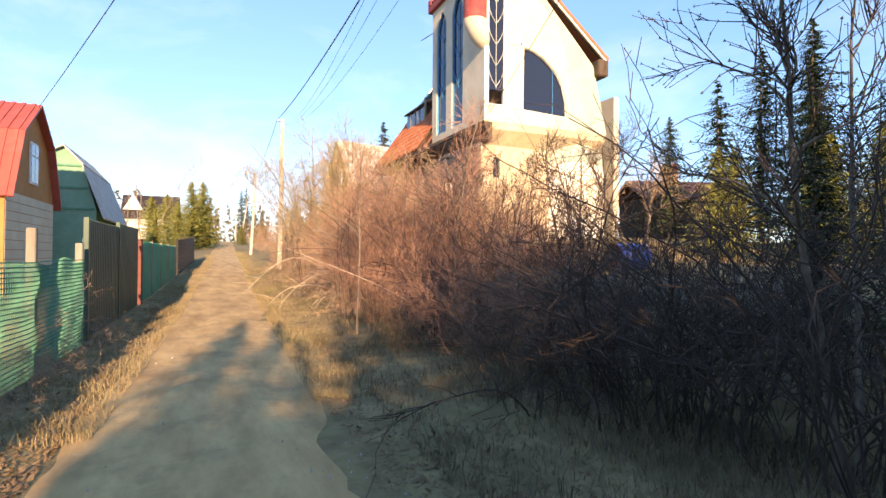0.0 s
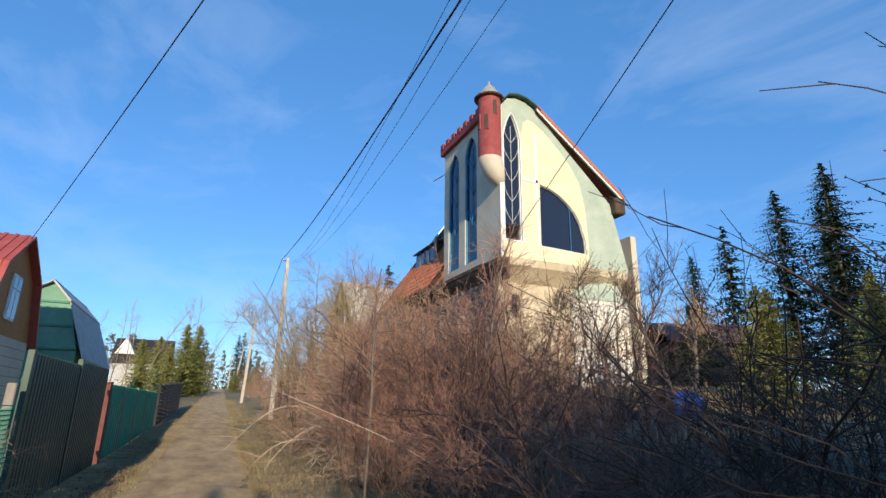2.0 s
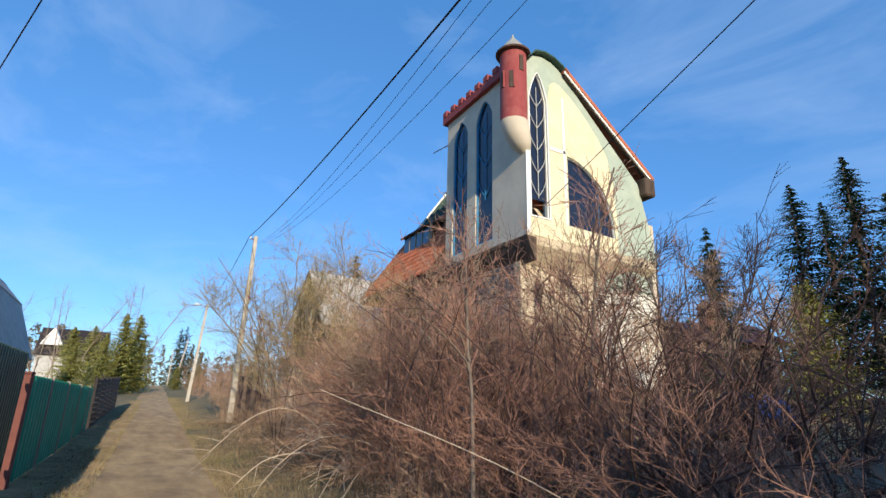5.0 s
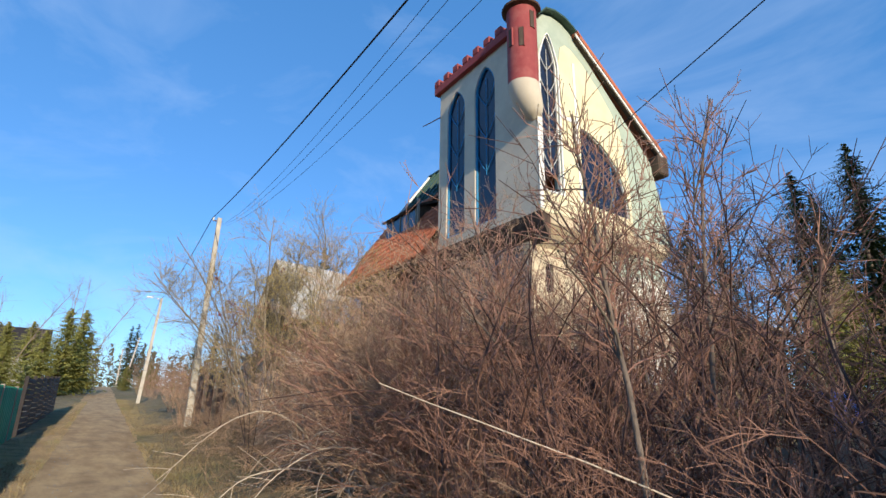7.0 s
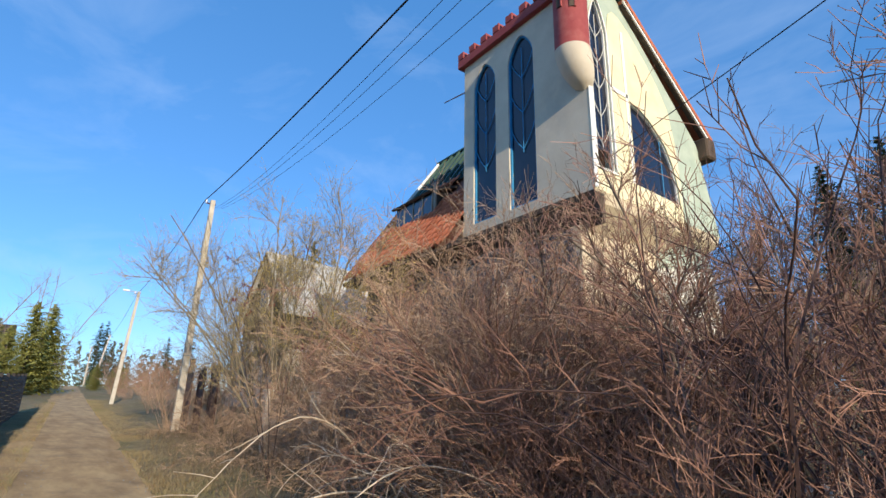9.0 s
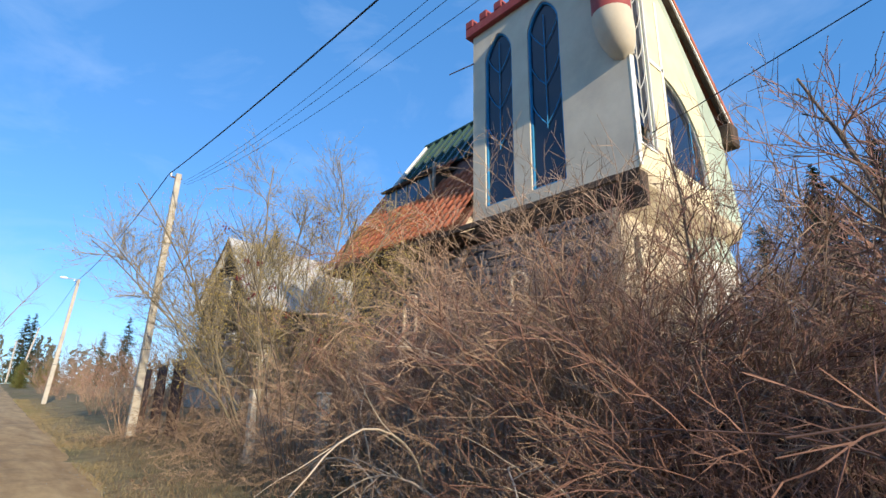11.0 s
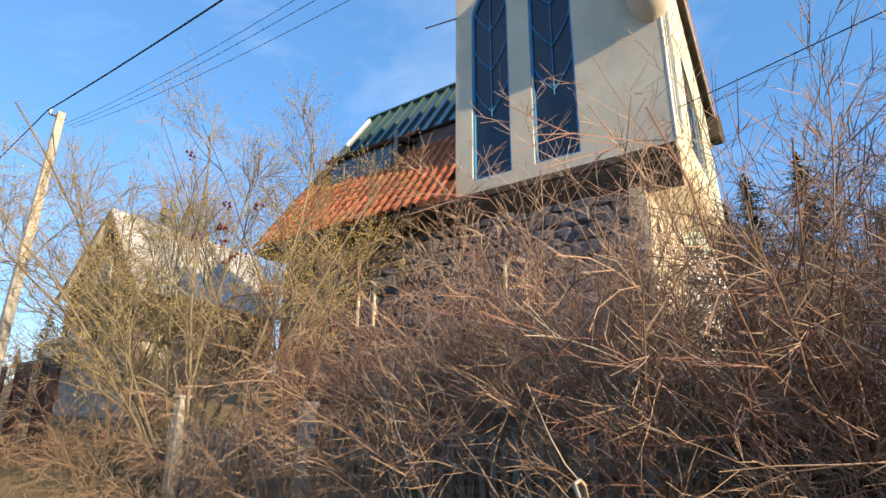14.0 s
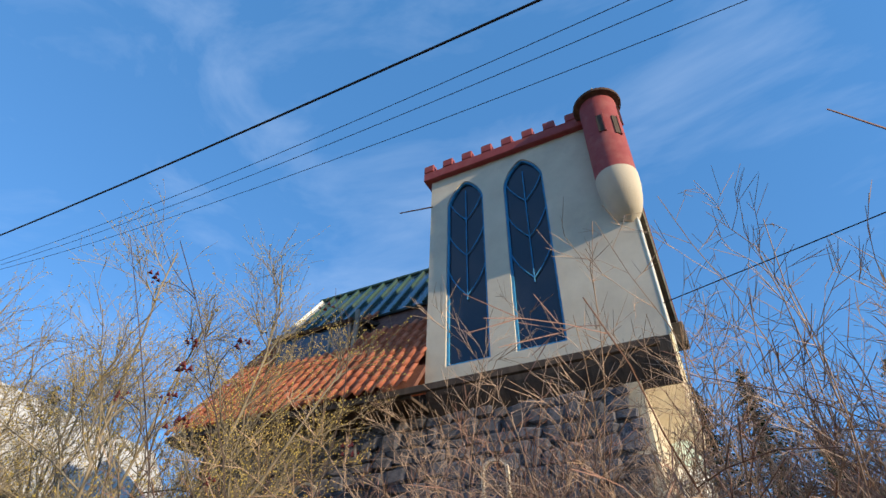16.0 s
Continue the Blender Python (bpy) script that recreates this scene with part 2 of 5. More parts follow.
M_OCHRE = mat("ochre_siding", (0.40, 0.17, 0.05), (0.50, 0.23, 0.075), 2, 0.75, 0.15, 30)
M_REDROOF = mat("red_sheet_roof", (0.32, 0.065, 0.05), (0.40, 0.09, 0.07), 2, 0.5, 0.05, 30, stain=(0.55, 0.2, 0.15), stain_scale=0.8, stain_amount=0.3)
M_SLATE = mat("grey_fibre_cement", (0.42, 0.41, 0.38), (0.56, 0.54, 0.50), 3, 0.9, 0.3, 30, stain=(0.30, 0.29, 0.25), stain_scale=1.0, stain_amount=0.5)
M_MINT = mat("mint_boards", (0.15, 0.30, 0.20), (0.22, 0.38, 0.27), 2, 0.75, 0.15)
M_LOG = mat("grey_brown_logs", (0.022, 0.019, 0.013), (0.055, 0.046, 0.033), 5, 0.9, 0.4, 30, stretch=(0.3, 0.3, 2))
M_BROWNMETAL = mat("chocolate_sheet", (0.055, 0.022, 0.02), (0.085, 0.035, 0.03), 2, 0.5, 0.05)
M_WINWHITE = mat("white_window_paint", (0.72, 0.72, 0.70), (0.82, 0.82, 0.80), 5, 0.6, 0.05)
M_BARREL = mat("blue_plastic", (0.02, 0.06, 0.32), (0.03, 0.09, 0.42), 4, 0.45, 0.05)
M_INNER = mat("rusty_barrel_inside", (0.20, 0.08, 0.04), (0.32, 0.14, 0.07), 6, 0.9, 0.3)
M_BARK = mat("grey_bark", (0.11, 0.085, 0.065), (0.23, 0.18, 0.14), 14, 0.95, 0.5, 60, stretch=(1, 1, 0.3))
M_REDTWIG = mat("reddish_twigs", (0.15, 0.075, 0.053), (0.40, 0.22, 0.15), 2.5, 0.7, 0.0, vary=0.25)
M_TANTWIG = mat("tan_twigs", (0.19, 0.12, 0.078), (0.52, 0.36, 0.235), 2.5, 0.7, 0.0, vary=0.2)
M_BRANCH = mat("dark_red_brown_branches", (0.05, 0.03, 0.026), (0.14, 0.08, 0.062), 2.5, 0.75, 0.0, vary=0.2)
# twig colour lowered so that it carries the thicket's shade
M_DARKTWIG = mat("dark_and_shaded_twigs", (0.035, 0.024, 0.02), (0.095, 0.066, 0.052), 2.5, 0.8, 0.0, vary=0.25)
M_GOLDTWIG = mat("olive_twigs", (0.13, 0.105, 0.065), (0.30, 0.24, 0.155), 2.5, 0.7, 0.0, vary=0.15)
M_BUD = mat("yellow_buds", (0.50, 0.36, 0.07), (0.62, 0.46, 0.12), 4, 0.8, 0.0)
M_BUDG = mat("grey_green_buds", (0.13, 0.12, 0.07), (0.22, 0.20, 0.12), 4, 0.8, 0.0)
M_BERRY = mat("dried_berries", (0.12, 0.02, 0.015), (0.2, 0.04, 0.03), 4, 0.7, 0.0)
M_NEEDLE = mat("spruce_needles", (0.024, 0.042, 0.018), (0.06, 0.088, 0.032), 3, 0.85, 0.0, vary=0.25)
M_PINE = mat("yellow_green_needles", (0.15, 0.16, 0.035), (0.30, 0.28, 0.075), 3, 0.85, 0.0, vary=0.25)
M_FARTWIG = mat("far_bare_crowns", (0.20, 0.15, 0.11), (0.30, 0.24, 0.18), 1.5, 0.9, 0.0, vary=0.15)
M_FARWOOD = mat("far_wood_mixed", (0.07, 0.075, 0.045), (0.17, 0.15, 0.10), 0.06, 0.95, 0.0)
M_WINDDARK = glass_mat("house_glass", (0.05, 0.08, 0.12), 0.08)
M_DEADWOOD = mat("bleached_dead_wood", (0.45, 0.36, 0.26), (0.62, 0.52, 0.40), 6, 0.8, 0.2)
M_DEBRIS = mat("pale_rubble", (0.25, 0.24, 0.22), (0.42, 0.40, 0.37), 5, 0.9, 0.3)


# ---- ground and lane ----
def grid(name, xs, ys, height, material, label):
    verts = [(x, y, height(x, y)) for y in ys for x in xs]
    w = len(xs)
    faces = [(j * w + i, j * w + i + 1, (j + 1) * w + i + 1, (j + 1) * w + i) for j in range(len(ys) - 1) for i in range(w - 1)]
    ob = raw(name, verts, faces, material, None, label, True)
    return tagged(ob, kind="structure")


def spaced(marks):
    out = []
    for a, b, step in marks:
        k = max(1, round((b - a) / step))
        out += [a + (b - a) * i / k for i in range(k)]
    return out + [marks[-1][1]]


def sheet_z(x, y):
    d = abs(x - lane(y))
    z = ground_z(x, y)
    if not -6 < y < 130 or d > 2.4:
        return z
    ragged = 0.024 * noise.noise((x * 0.9, y * 0.55, 7.0)) + 0.02 * noise.noise((x * 2.2, y * 1.6, 2.0))
    return z - 0.075 * max(0.0, 1 - d / 1.75) + ragged * min(1.0, max(0.0, (2.4 - d) / 0.5)) * min(1.0, d / 0.8)


grid("ground", spaced([(-900, -60, 120), (-60, -8, 4), (-8, 9, 0.35), (9, 30, 2), (30, 80, 10), (80, 900, 120)]),
     spaced([(-900, -60, 120), (-60, -10, 5), (-10, 36, 0.4), (36, 140, 4), (140, 900, 95)]), sheet_z, M_TURF, "dry last-year turf with leaf litter")


def lane_strip():
    xs = [i * 0.12 - 1.92 for i in range(33)]
    ys = spaced([(-5, 30, 0.14), (30, 128, 0.8)])
    verts = []
    for y in ys:
        for d in xs:
            edge = (0.58 if d > 0 else 0.84 + 0.03 * min(20.0, max(0.0, y - 8))) + 0.22 * noise.noise((y * 0.4, 3.1 if d > 0 else 8.4, 0.0)) + 0.12 * noise.noise((y * 1.7, d > 0, 1.0))
            x = lane(y) + d
            rut = -0.025 * (math.exp(-((d - 0.62) / 0.2) ** 2) + math.exp(-((d + 0.62) / 0.2) ** 2))
            near = min(1.0, max(0.0, (34 - y) / 8))
            lump = 0.012 * noise.noise((x * 1.3, y * 0.3, 0.0)) + 0.007 * near * noise.noise((x * 2.6, y * 1.1, 4.0))
            over = max(0.0, abs(d) - edge)
            verts.append((x, y, rise(y) + 0.012 + rut + lump - min(over, 0.5) * 0.12 - max(0.0, over - 0.5) * 0.3))
    w = len(xs)
    faces = [(j * w + i, j * w + i + 1, (j + 1) * w + i + 1, (j + 1) * w + i) for j in range(len(ys) - 1) for i in range(w - 1)]
    tagged(raw("road", verts, faces, M_SAND, None, "sandy unpaved village lane with worn wheel tracks", True), kind="structure")


lane_strip()

# ---- the tower house ----
HX, HY, HZ = 12.0, 22.0, 0.0
house = thing("house", (HX, HY, HZ), "abandoned tower house with cream walls, red turret and tile roof", "house")
BACK = Matrix.Translation((-HX, -HY, -HZ))


def hpart(name, bm, material, parent=None, label="", smooth=False):
    """A part of the house, shaped in the place's own metres."""
    ob = part(name, bm, material, parent or house, label, smooth)
    if parent is None:
        ob.matrix_parent_inverse = BACK
    return ob


WX, SY = 9.24, 16.93
W1 = arch(20.27, 21.28, 6.75, 12.0, 11.25, 0.45)
W2 = arch(18.70, 19.72, 6.75, 12.08, 11.3, 0.45)
wall_w = hpart("wall", prism(bmesh.new(), [(SY + 0.008, 6.45), (21.75, 6.45), (21.75, 12.4), (SY + 0.008, 12.4)], WX, WX + 0.15, "x", [W1, W2]), M_PALE, label="pale grey-beige rendered tower wall")
CW = arch(9.42, 10.13, 7.08, 12.1, 11.1, 0.8)
AW = [(10.92, 7.02), (12.95, 6.95), (12.92, 7.5), (12.75, 8.1), (12.5, 8.55), (12.2, 8.85), (11.8, 9.15), (11.4, 9.33), (10.95, 9.42)]
S_OUT = [(WX + 0.15, 6.45), (14.95, 6.45), (14.7, 7.45), (14.25, 9.2), (13.6, 9.85), (11.05, 12.3), (10.75, 12.58), (10.4, 12.76), (10.0, 12.83), (9.6, 12.74), (WX + 0.15, 12.5)]
wall_s = hpart("wall", prism(bmesh.new(), S_OUT, SY + 0.008, SY + 0.3, "y", [CW, AW]), M_SAGE, label="sage green rendered gable wall")
CREAM = [(WX, 6.45), (13.02, 6.45), (13.06, 7.6), (12.98, 8.9), (12.78, 9.84), (12.4, 10.45), (11.87, 11.06), (11.2, 11.68), (10.75, 11.97), (10.5, 12.02), (10.3, 11.85), (10.2, 11.3),
         (10.17, 7.02), (9.38, 7.02), (9.38, 9.3), (WX, 9.3)]
hpart("cream_field", prism(bmesh.new(), CREAM, SY - 0.012, SY + 0.006, "y", [AW]), M_CREAM, wall_s, "cream painted field with a curved edge")
for x0, x1, z0, z1 in ((10.76, 10.86, 7.0, 11.5), (10.2, 10.9, 9.43, 9.55), (WX - 0.01, 9.36, 6.5, 10.6)):
    hpart("trim", box(bmesh.new(), x0, x1, SY - 0.04, SY - 0.013, z0, z1, 0.008), M_TRIM, wall_s, "white raised band")
hpart("wall", box(bmesh.new(), WX + 0.3, 14.6, 21.5, 21.75, 6.45, 9.6), M_PALE)
hpart("wall", box(bmesh.new(), 14.3, 14.6, SY + 0.3, 21.5, 6.45, 9.3), M_SAGE)
hpart("floor", box(bmesh.new(), WX + 0.3, 14.3, SY + 0.3, 21.5, 6.46, 6.6), M_DARKWOOD)


def shrink(outline, d):
    us, vs = [p[0] for p in outline], [p[1] for p in outline]
    cu, cv = (min(us) + max(us)) / 2, (min(vs) + max(vs)) / 2
    hu, hv = (max(us) - min(us)) / 2, (max(vs) - min(vs)) / 2
    return [(cu + (u - cu) * (hu - d) / hu, cv + (v - cv) * (hv - d) / hv) for u, v in outline]


def arched_window(outline, axis, at, depth, frame_mat, width, bars, broken=False):
    """A window in a wall: frame, glass, and curved tracery."""
    win = new("window")
    win.parent = house
    win.matrix_parent_inverse = BACK
    a, b = at + depth * 0.15, at + depth * 0.6
    hpart("window_frame", prism(bmesh.new(), outline, a, b, axis, [shrink(outline, width)]), frame_mat, win)
    pane = shrink(outline, width * 0.8)
    if broken:
        pane = shrink(arch(9.42, 10.13, 7.62, 12.1, 11.1, 0.8), width * 0.8)
    hpart("pane", prism(bmesh.new(), pane, at + depth * 0.35, at + depth * 0.42, axis), M_GLASS, win)
    lines = []
    for bar in bars:
        pts = []
        for u, v in bar:
            w = at + depth * 0.22
            pts.append((Vector((w, u, v) if axis == "x" else (u, w, v)), 0.014))
        lines.append(pts)
    v, f = tubes(lines, 4)
    raw("tracery", v, f, M_LEAD if broken else M_BLUE, win)
    return win


def leaf_tracery(u0, u1, z0, z1, steps):
    c, h = (u0 + u1) / 2, (u1 - u0) / 2
    bars = [[(c, z0), (c, z1)]]
    for i in range(steps):
        zb = z0 + (z1 - z0) * (i + 0.1) / steps
        ht = (z1 - z0) / steps
        for s in (-1, 1):
            bars.append([(c + s * h * (1 - (1 - k / 6) ** 1.9), zb + ht * k / 6 * 0.95) for k in range(7)])
    return bars


arched_window(W1, "x", WX, 0.3, M_BLUE, 0.05, leaf_tracery(20.27, 21.28, 8.3, 11.7, 3))
arched_window(W2, "x", WX, 0.3, M_BLUE, 0.05, leaf_tracery(18.70, 19.72, 8.3, 11.7, 3))
arched_window(CW, "y", SY, 0.28, M_TRIM, 0.035, leaf_tracery(9.44, 10.11, 7.7, 11.6, 5), True)
arched_window(AW, "y", SY, 0.28, M_TRIM, 0.03, [[(12.3, 7.0), (12.3, 8.7)]])
hpart("trim", prism(bmesh.new(), shrink(CW, -0.045), SY - 0.03, SY + 0.01, "y", [shrink(CW, 0.002)]), M_TRIM, wall_s, "white raised window surround")

# parapet with merlons
parapet = hpart("parapet", box(bmesh.new(), WX - 0.16, WX + 0.34, 17.35, 21.93, 12.36, 12.66, 0.02), M_RED, label="red painted crenellated parapet")
mer = box(bmesh.new(), WX - 0.17, WX + 0.14, -0.15, 0.15, 12.66, 12.92, 0.02)
mer_ob = hpart("merlon", mer, M_RED, parapet)
for k in range(1, 8):
    o = mer_ob.copy()
    scene.collection.objects.link(o)
    o.location = (0, 17.75 + 0.575 * k, 0)
mer_ob.location = (0, 17.75, 0)

# corner turret
TX, TY = 8.93, 17.08
turret = hpart("turret", lathe(bmesh.new(), [(0.43, 10.08), (0.43, 12.52)], TX, TY, 28), M_RED, label="red round corner turret", smooth=True)
cb = bmesh.new()
rings = []
for k in range(9):
    t = k / 8
    r = 0.43 * math.sqrt(max(0.0, 1 - t ** 2.2)) + 0.012
    cx, cy, cz = TX + (WX + 0.05 - TX) * t ** 1.3, TY + (SY + 0.12 - TY) * t, 10.08 - 1.0 * t
    rings.append([cb.verts.new((cx + r * math.cos(q * math.pi / 12), cy + r * math.sin(q * math.pi / 12), cz)) for q in range(24)])
for p, q in zip(rings, rings[1:]):
    for k in range(24):
        cb.faces.new((p[k], p[(k + 1) % 24], q[(k + 1) % 24], q[k]))
bmesh.ops.recalc_face_normals(cb, faces=cb.faces)
hpart("corbel", cb, M_PALE, turret, "cream tapering corbel", True)
hpart("turret_brim", lathe(bmesh.new(), [(0.42, 12.48), (0.56, 12.52), (0.57, 12.58), (0.48, 12.64), (0.0, 12.65)], TX, TY, 28), M_RUST, turret, "dark sheet brim")
hpart("turret_cap", lathe(bmesh.new(), [(0.49, 12.62), (0.24, 12.98), (0.06, 13.2), (0.03, 13.34), (0.0, 13.36)], TX, TY, 24), M_CAP, turret, "grey metal cone cap", True)
for ang, z0, z1 in ((225, 11.1, 11.7), (268, 11.75, 12.3), (180, 11.2, 11.75)):
    c, s = math.cos(radians(ang)), math.sin(radians(ang))
    m = Matrix.Translation((TX + 0.42 * c, TY + 0.42 * s, 0)) @ Matrix.Rotation(radians(ang), 4, "Z")
    hpart("slit", box(bmesh.new(), -0.03, 0.03, -0.065, 0.065, z0, z1, 0.0, m), M_DARKWOOD, turret, "narrow dark slit")
    hpart("slit_frame", box(bmesh.new(), -0.03, 0.045, 0.065, 0.095, z0 - 0.02, z1 + 0.02, 0.0, m), M_RED, turret)

# tower roof: curved sheet over the parapet side, tiled slope to the east
dome = [(WX + 0.05, 12.42), (9.6, 12.79), (10.0, 12.88), (10.4, 12.82), (10.78, 12.63), (11.02, 12.42)]
hpart("roof", prism(bmesh.new(), dome + [(u, v + 0.06) for u, v in reversed(dome)], SY - 0.2, 21.7, "y"), M_GREENMETAL, label="curved dark green sheet roof")
slope = [(10.85, 12.52), (14.85, 9.42)]
hpart("roof", prism(bmesh.new(), [slope[0], slope[1], (14.9, 9.54), (10.9, 12.64)], SY - 0.2, 21.9, "y"), M_TILE, label="orange clay tiled slope")
hpart("verge_board", prism(bmesh.new(), [(10.85, 12.42), (14.8, 9.35), (14.85, 9.41), (10.85, 12.51)], SY - 0.18, SY - 0.14, "y"), M_TRIM, label="cream verge board")
hpart("soffit", prism(bmesh.new(), [(10.9, 12.36), (14.65, 9.42), (14.7, 9.5), (10.9, 12.46)], SY - 0.14, SY - 0.01, "y"), M_DARKWOOD)
hpart("eave", box(bmesh.new(), 14.3, 14.8, SY - 0.3, 21.8, 8.75, 9.42, 0.05), M_DARKWOOD, label="dark rotten eave box")

# lower storeys
hpart("wall", box(bmesh.new(), 9.55, 9.85, 17.9, 28.1, -0.2, 6.4), M_MORTAR, label="grey rubble stone wall")
stone_wall = [o for o in house.children if o.name.startswith("wall")][-1]
SW_LOW = arch(10.02, 10.32, 4.5, 5.3, 5.15, 0.2)
wall_low = hpart("wall", prism(bmesh.new(), [(9.5, -0.2), (13.4, -0.2), (13.4, 6.4), (9.5, 6.4)], 17.6, 17.9, "y", [SW_LOW, [(11.9, 1.4), (12.7, 1.4), (12.7, 2.5), (11.9, 2.5)]]), M_STAINED, label="stained cream rendered lower wall, toned for twig shade")
hpart("window", prism(bmesh.new(), SW_LOW, 17.72, 17.75, "y"), M_GLASS)
hpart("window", box(bmesh.new(), 11.9, 12.7, 17.75, 17.78, 1.4, 2.5), M_GLASS)
hpart("plinth", box(bmesh.new(), 9.42, 13.5, 17.48, 17.6, -0.2, 2.2, 0.03), M_PALE)
# flared skirt under the tower
sk = bmesh.new()
ring = [[(WX, SY), (14.9, SY), (14.9, 21.75), (WX, 21.75)], [(9.56, 17.62), (14.6, 17.62), (14.6, 21.6), (9.56, 21.6)]]
va = [sk.verts.new((x, y, 6.46)) for x, y in ring[0]]
vm = [sk.verts.new((x + (0.08 if x < 12 else 0), y + (0.06 if y < 20 else 0), 6.2)) for x, y in ring[0]]
vb = [sk.verts.new((x, y, 5.7)) for x, y in ring[1]]
for p, q in ((va, vm), (vm, vb)):
    for i in range(3):
        sk.faces.new((p[i], p[(i + 1) % 4], q[(i + 1) % 4], q[i]))
bmesh.ops.recalc_face_normals(sk, faces=sk.faces)
hpart("skirt", sk, M_STAINED, label="flared stained skirt under the tower, toned for shade")
hpart("eave_board", prism(bmesh.new(), [(WX, 6.46), (WX + 0.08, 6.2), (9.56, 5.7), (9.6, 5.7), (9.6, 6.46)], SY + 0.01, 21.75, "y"), M_DARKWOOD, label="dark boards under the tower's overhang")
# small windows in the stone wall
for y0, z0, y1, z1 in ((20.1, 3.7, 20.62, 4.85), (24.3, 3.7, 24.9, 4.9)):
    w = hpart("window", prism(bmesh.new(), arch(y0, y1, z0, z1, z1 - 0.2, 0.2, 4), 9.38, 9.56, "x", [shrink(arch(y0, y1, z0, z1, z1 - 0.2, 0.2, 4), 0.05)]), M_PALE, label="small white-framed window")
    hpart("pane", prism(bmesh.new(), shrink(arch(y0, y1, z0, z1, z1 - 0.2, 0.2, 4), 0.06), 9.45, 9.47, "x"), M_WINDDARK, w)
# round apse with a green half dome
AX, AY = 14.0, 19.0
apse = hpart("apse", lathe(bmesh.new(), [(2.05, -0.2), (2.05, 2.2), (2.0, 2.25), (2.0, 5.0), (1.95, 5.3)], AX, AY, 40), M_WHITE, label="rounded white apse wall", smooth=True)
hpart("apse_roof", lathe(bmesh.new(), [(2.0, 5.28), (1.88, 5.8), (1.65, 6.4), (1.3, 7.0), (0.9, 7.5), (0.65, 8.4), (0.5, 9.0), (0.0, 9.0)], AX, AY, 40), M_SAGE, apse, "bulging sage green half dome", True)
for ang in (262, 276, 290, 304):
    m = Matrix.Translation((AX, AY, 0)) @ Matrix.Rotation(radians(ang), 4, "Z")
    hpart("slit", prism(bmesh.new(), arch(-0.11, 0.11, 3.2, 4.6, 4.45, 0.0, 4), 1.97, 2.02, "x"), M_PALE, apse, "narrow arched slit").matrix_basis = m
hpart("wall", box(bmesh.new(), 17.2, 17.5, 19.0, 28.1, -0.2, 8.9), M_PALE)
hpart("wall", prism(bmesh.new(), [(9.55, -0.2), (17.5, -0.2), (17.5, 8.9), (13.0, 12.3), (9.55, 7.4)], 27.8, 28.1, "y"), M_PALE)

# main roof
def slope_x(z):
    return 8.6 + (z - 6.15) / 1.43


roof = hpart("roof", prism(bmesh.new(), [(8.62, 6.0), (8.72, 6.0), (13.1, 12.27), (13.0, 12.36)], 21.75, 28.3, "y"), M_BROWNWOOD, label="steep pantile roof slope")
hpart("eave_board", box(bmesh.new(), 8.56, 8.66, 17.1, 28.35, 5.98, 6.12, 0.01), M_DARKWOOD, label="long dark eave board")
hpart("eave_soffit", box(bmesh.new(), 8.66, 9.6, 21.75, 28.3, 5.94, 6.0), M_DARKWOOD)
hpart("roof", prism(bmesh.new(), [(13.0, 12.3), (17.9, 8.7), (17.9, 8.85), (13.0, 12.45)], 21.9, 28.3, "y"), M_TILE)
# pantiles
TW, TL = 0.3, 0.36
tv, tf = [], []
for k, (s, o) in enumerate(((0.0, 0.0), (TL + 0.04, 0.028))):
    for i in range(8):
        u = i / 7
        h = 0.045 * math.sin(u * 2 * math.pi * 0.95 + 0.2) + 0.035
        tv.append((u * (TW + 0.03), s, h + (0.03 if k == 0 else 0.0)))
for i in range(8):
    u = i / 7
    tv.append((tv[i][0], 0.0, tv[i][2] - 0.035))
tf = [(i, i + 1, 9 + i, 8 + i) for i in range(7)] + [(i + 1, i, 16 + i, 17 + i) for i in range(7)]
tile_me = bpy.data.meshes.new("tile")
tile_me.from_pydata(tv, [], tf)
tile_me.materials.append(M_TILE)
tile_me.shade_smooth()
sl = Vector((1, 0, 1.43)).normalized()
nrm = Vector((-1.43, 0, 1)).normalized()
basis = Matrix(((0, sl.x, nrm.x), (1, 0, 0), (0, sl.z, nrm.z))).to_4x4()
rng = random.Random(5)
for row in range(13):
    for col in range(22):
        y = 21.72 + col * TW
        s = row * TL
        p = Vector((8.55, y, 6.12)) + sl * s + nrm * 0.04
        if 24.2 < y < 26.7 and 7.95 < p.z < 9.6:
            continue
        if p.z > 8.6 and y < 24.2:
            continue
        o = new("tile", tile_me)
        o.parent = roof
        o.matrix_basis = Matrix.Translation(p + nrm * rng.uniform(0, 0.012)) @ basis @ Matrix.Rotation(rng.uniform(-0.02, 0.02), 4, "Z")
# strip window under the glass roof
dorm = hpart("dormer", box(bmesh.new(), 10.05, 11.2, 24.4, 26.9, 8.05, 9.2), M_DARKWOOD, label="dark strip dormer")
for k in range(4):
    y0 = 24.45 + k * 0.62
    hpart("pane", box(bmesh.new(), 9.96, 9.985, y0 + 0.03, y0 + 0.57, 8.2, 9.0), M_WINDDARK, dorm)
    hpart("mullion", box(bmesh.new(), 9.93, 10.0, y0 - 0.03, y0 + 0.03, 8.1, 9.1, 0.008), M_GREYPOST, dorm)
hpart("dormer_roof", prism(bmesh.new(), [(9.86, 9.0), (10.4, 9.22), (11.25, 9.56), (11.25, 9.64), (10.3, 9.3), (9.8, 9.06)], 24.3, 27.05, "y"), M_DARKWOOD, dorm, "dark projecting roof edge")
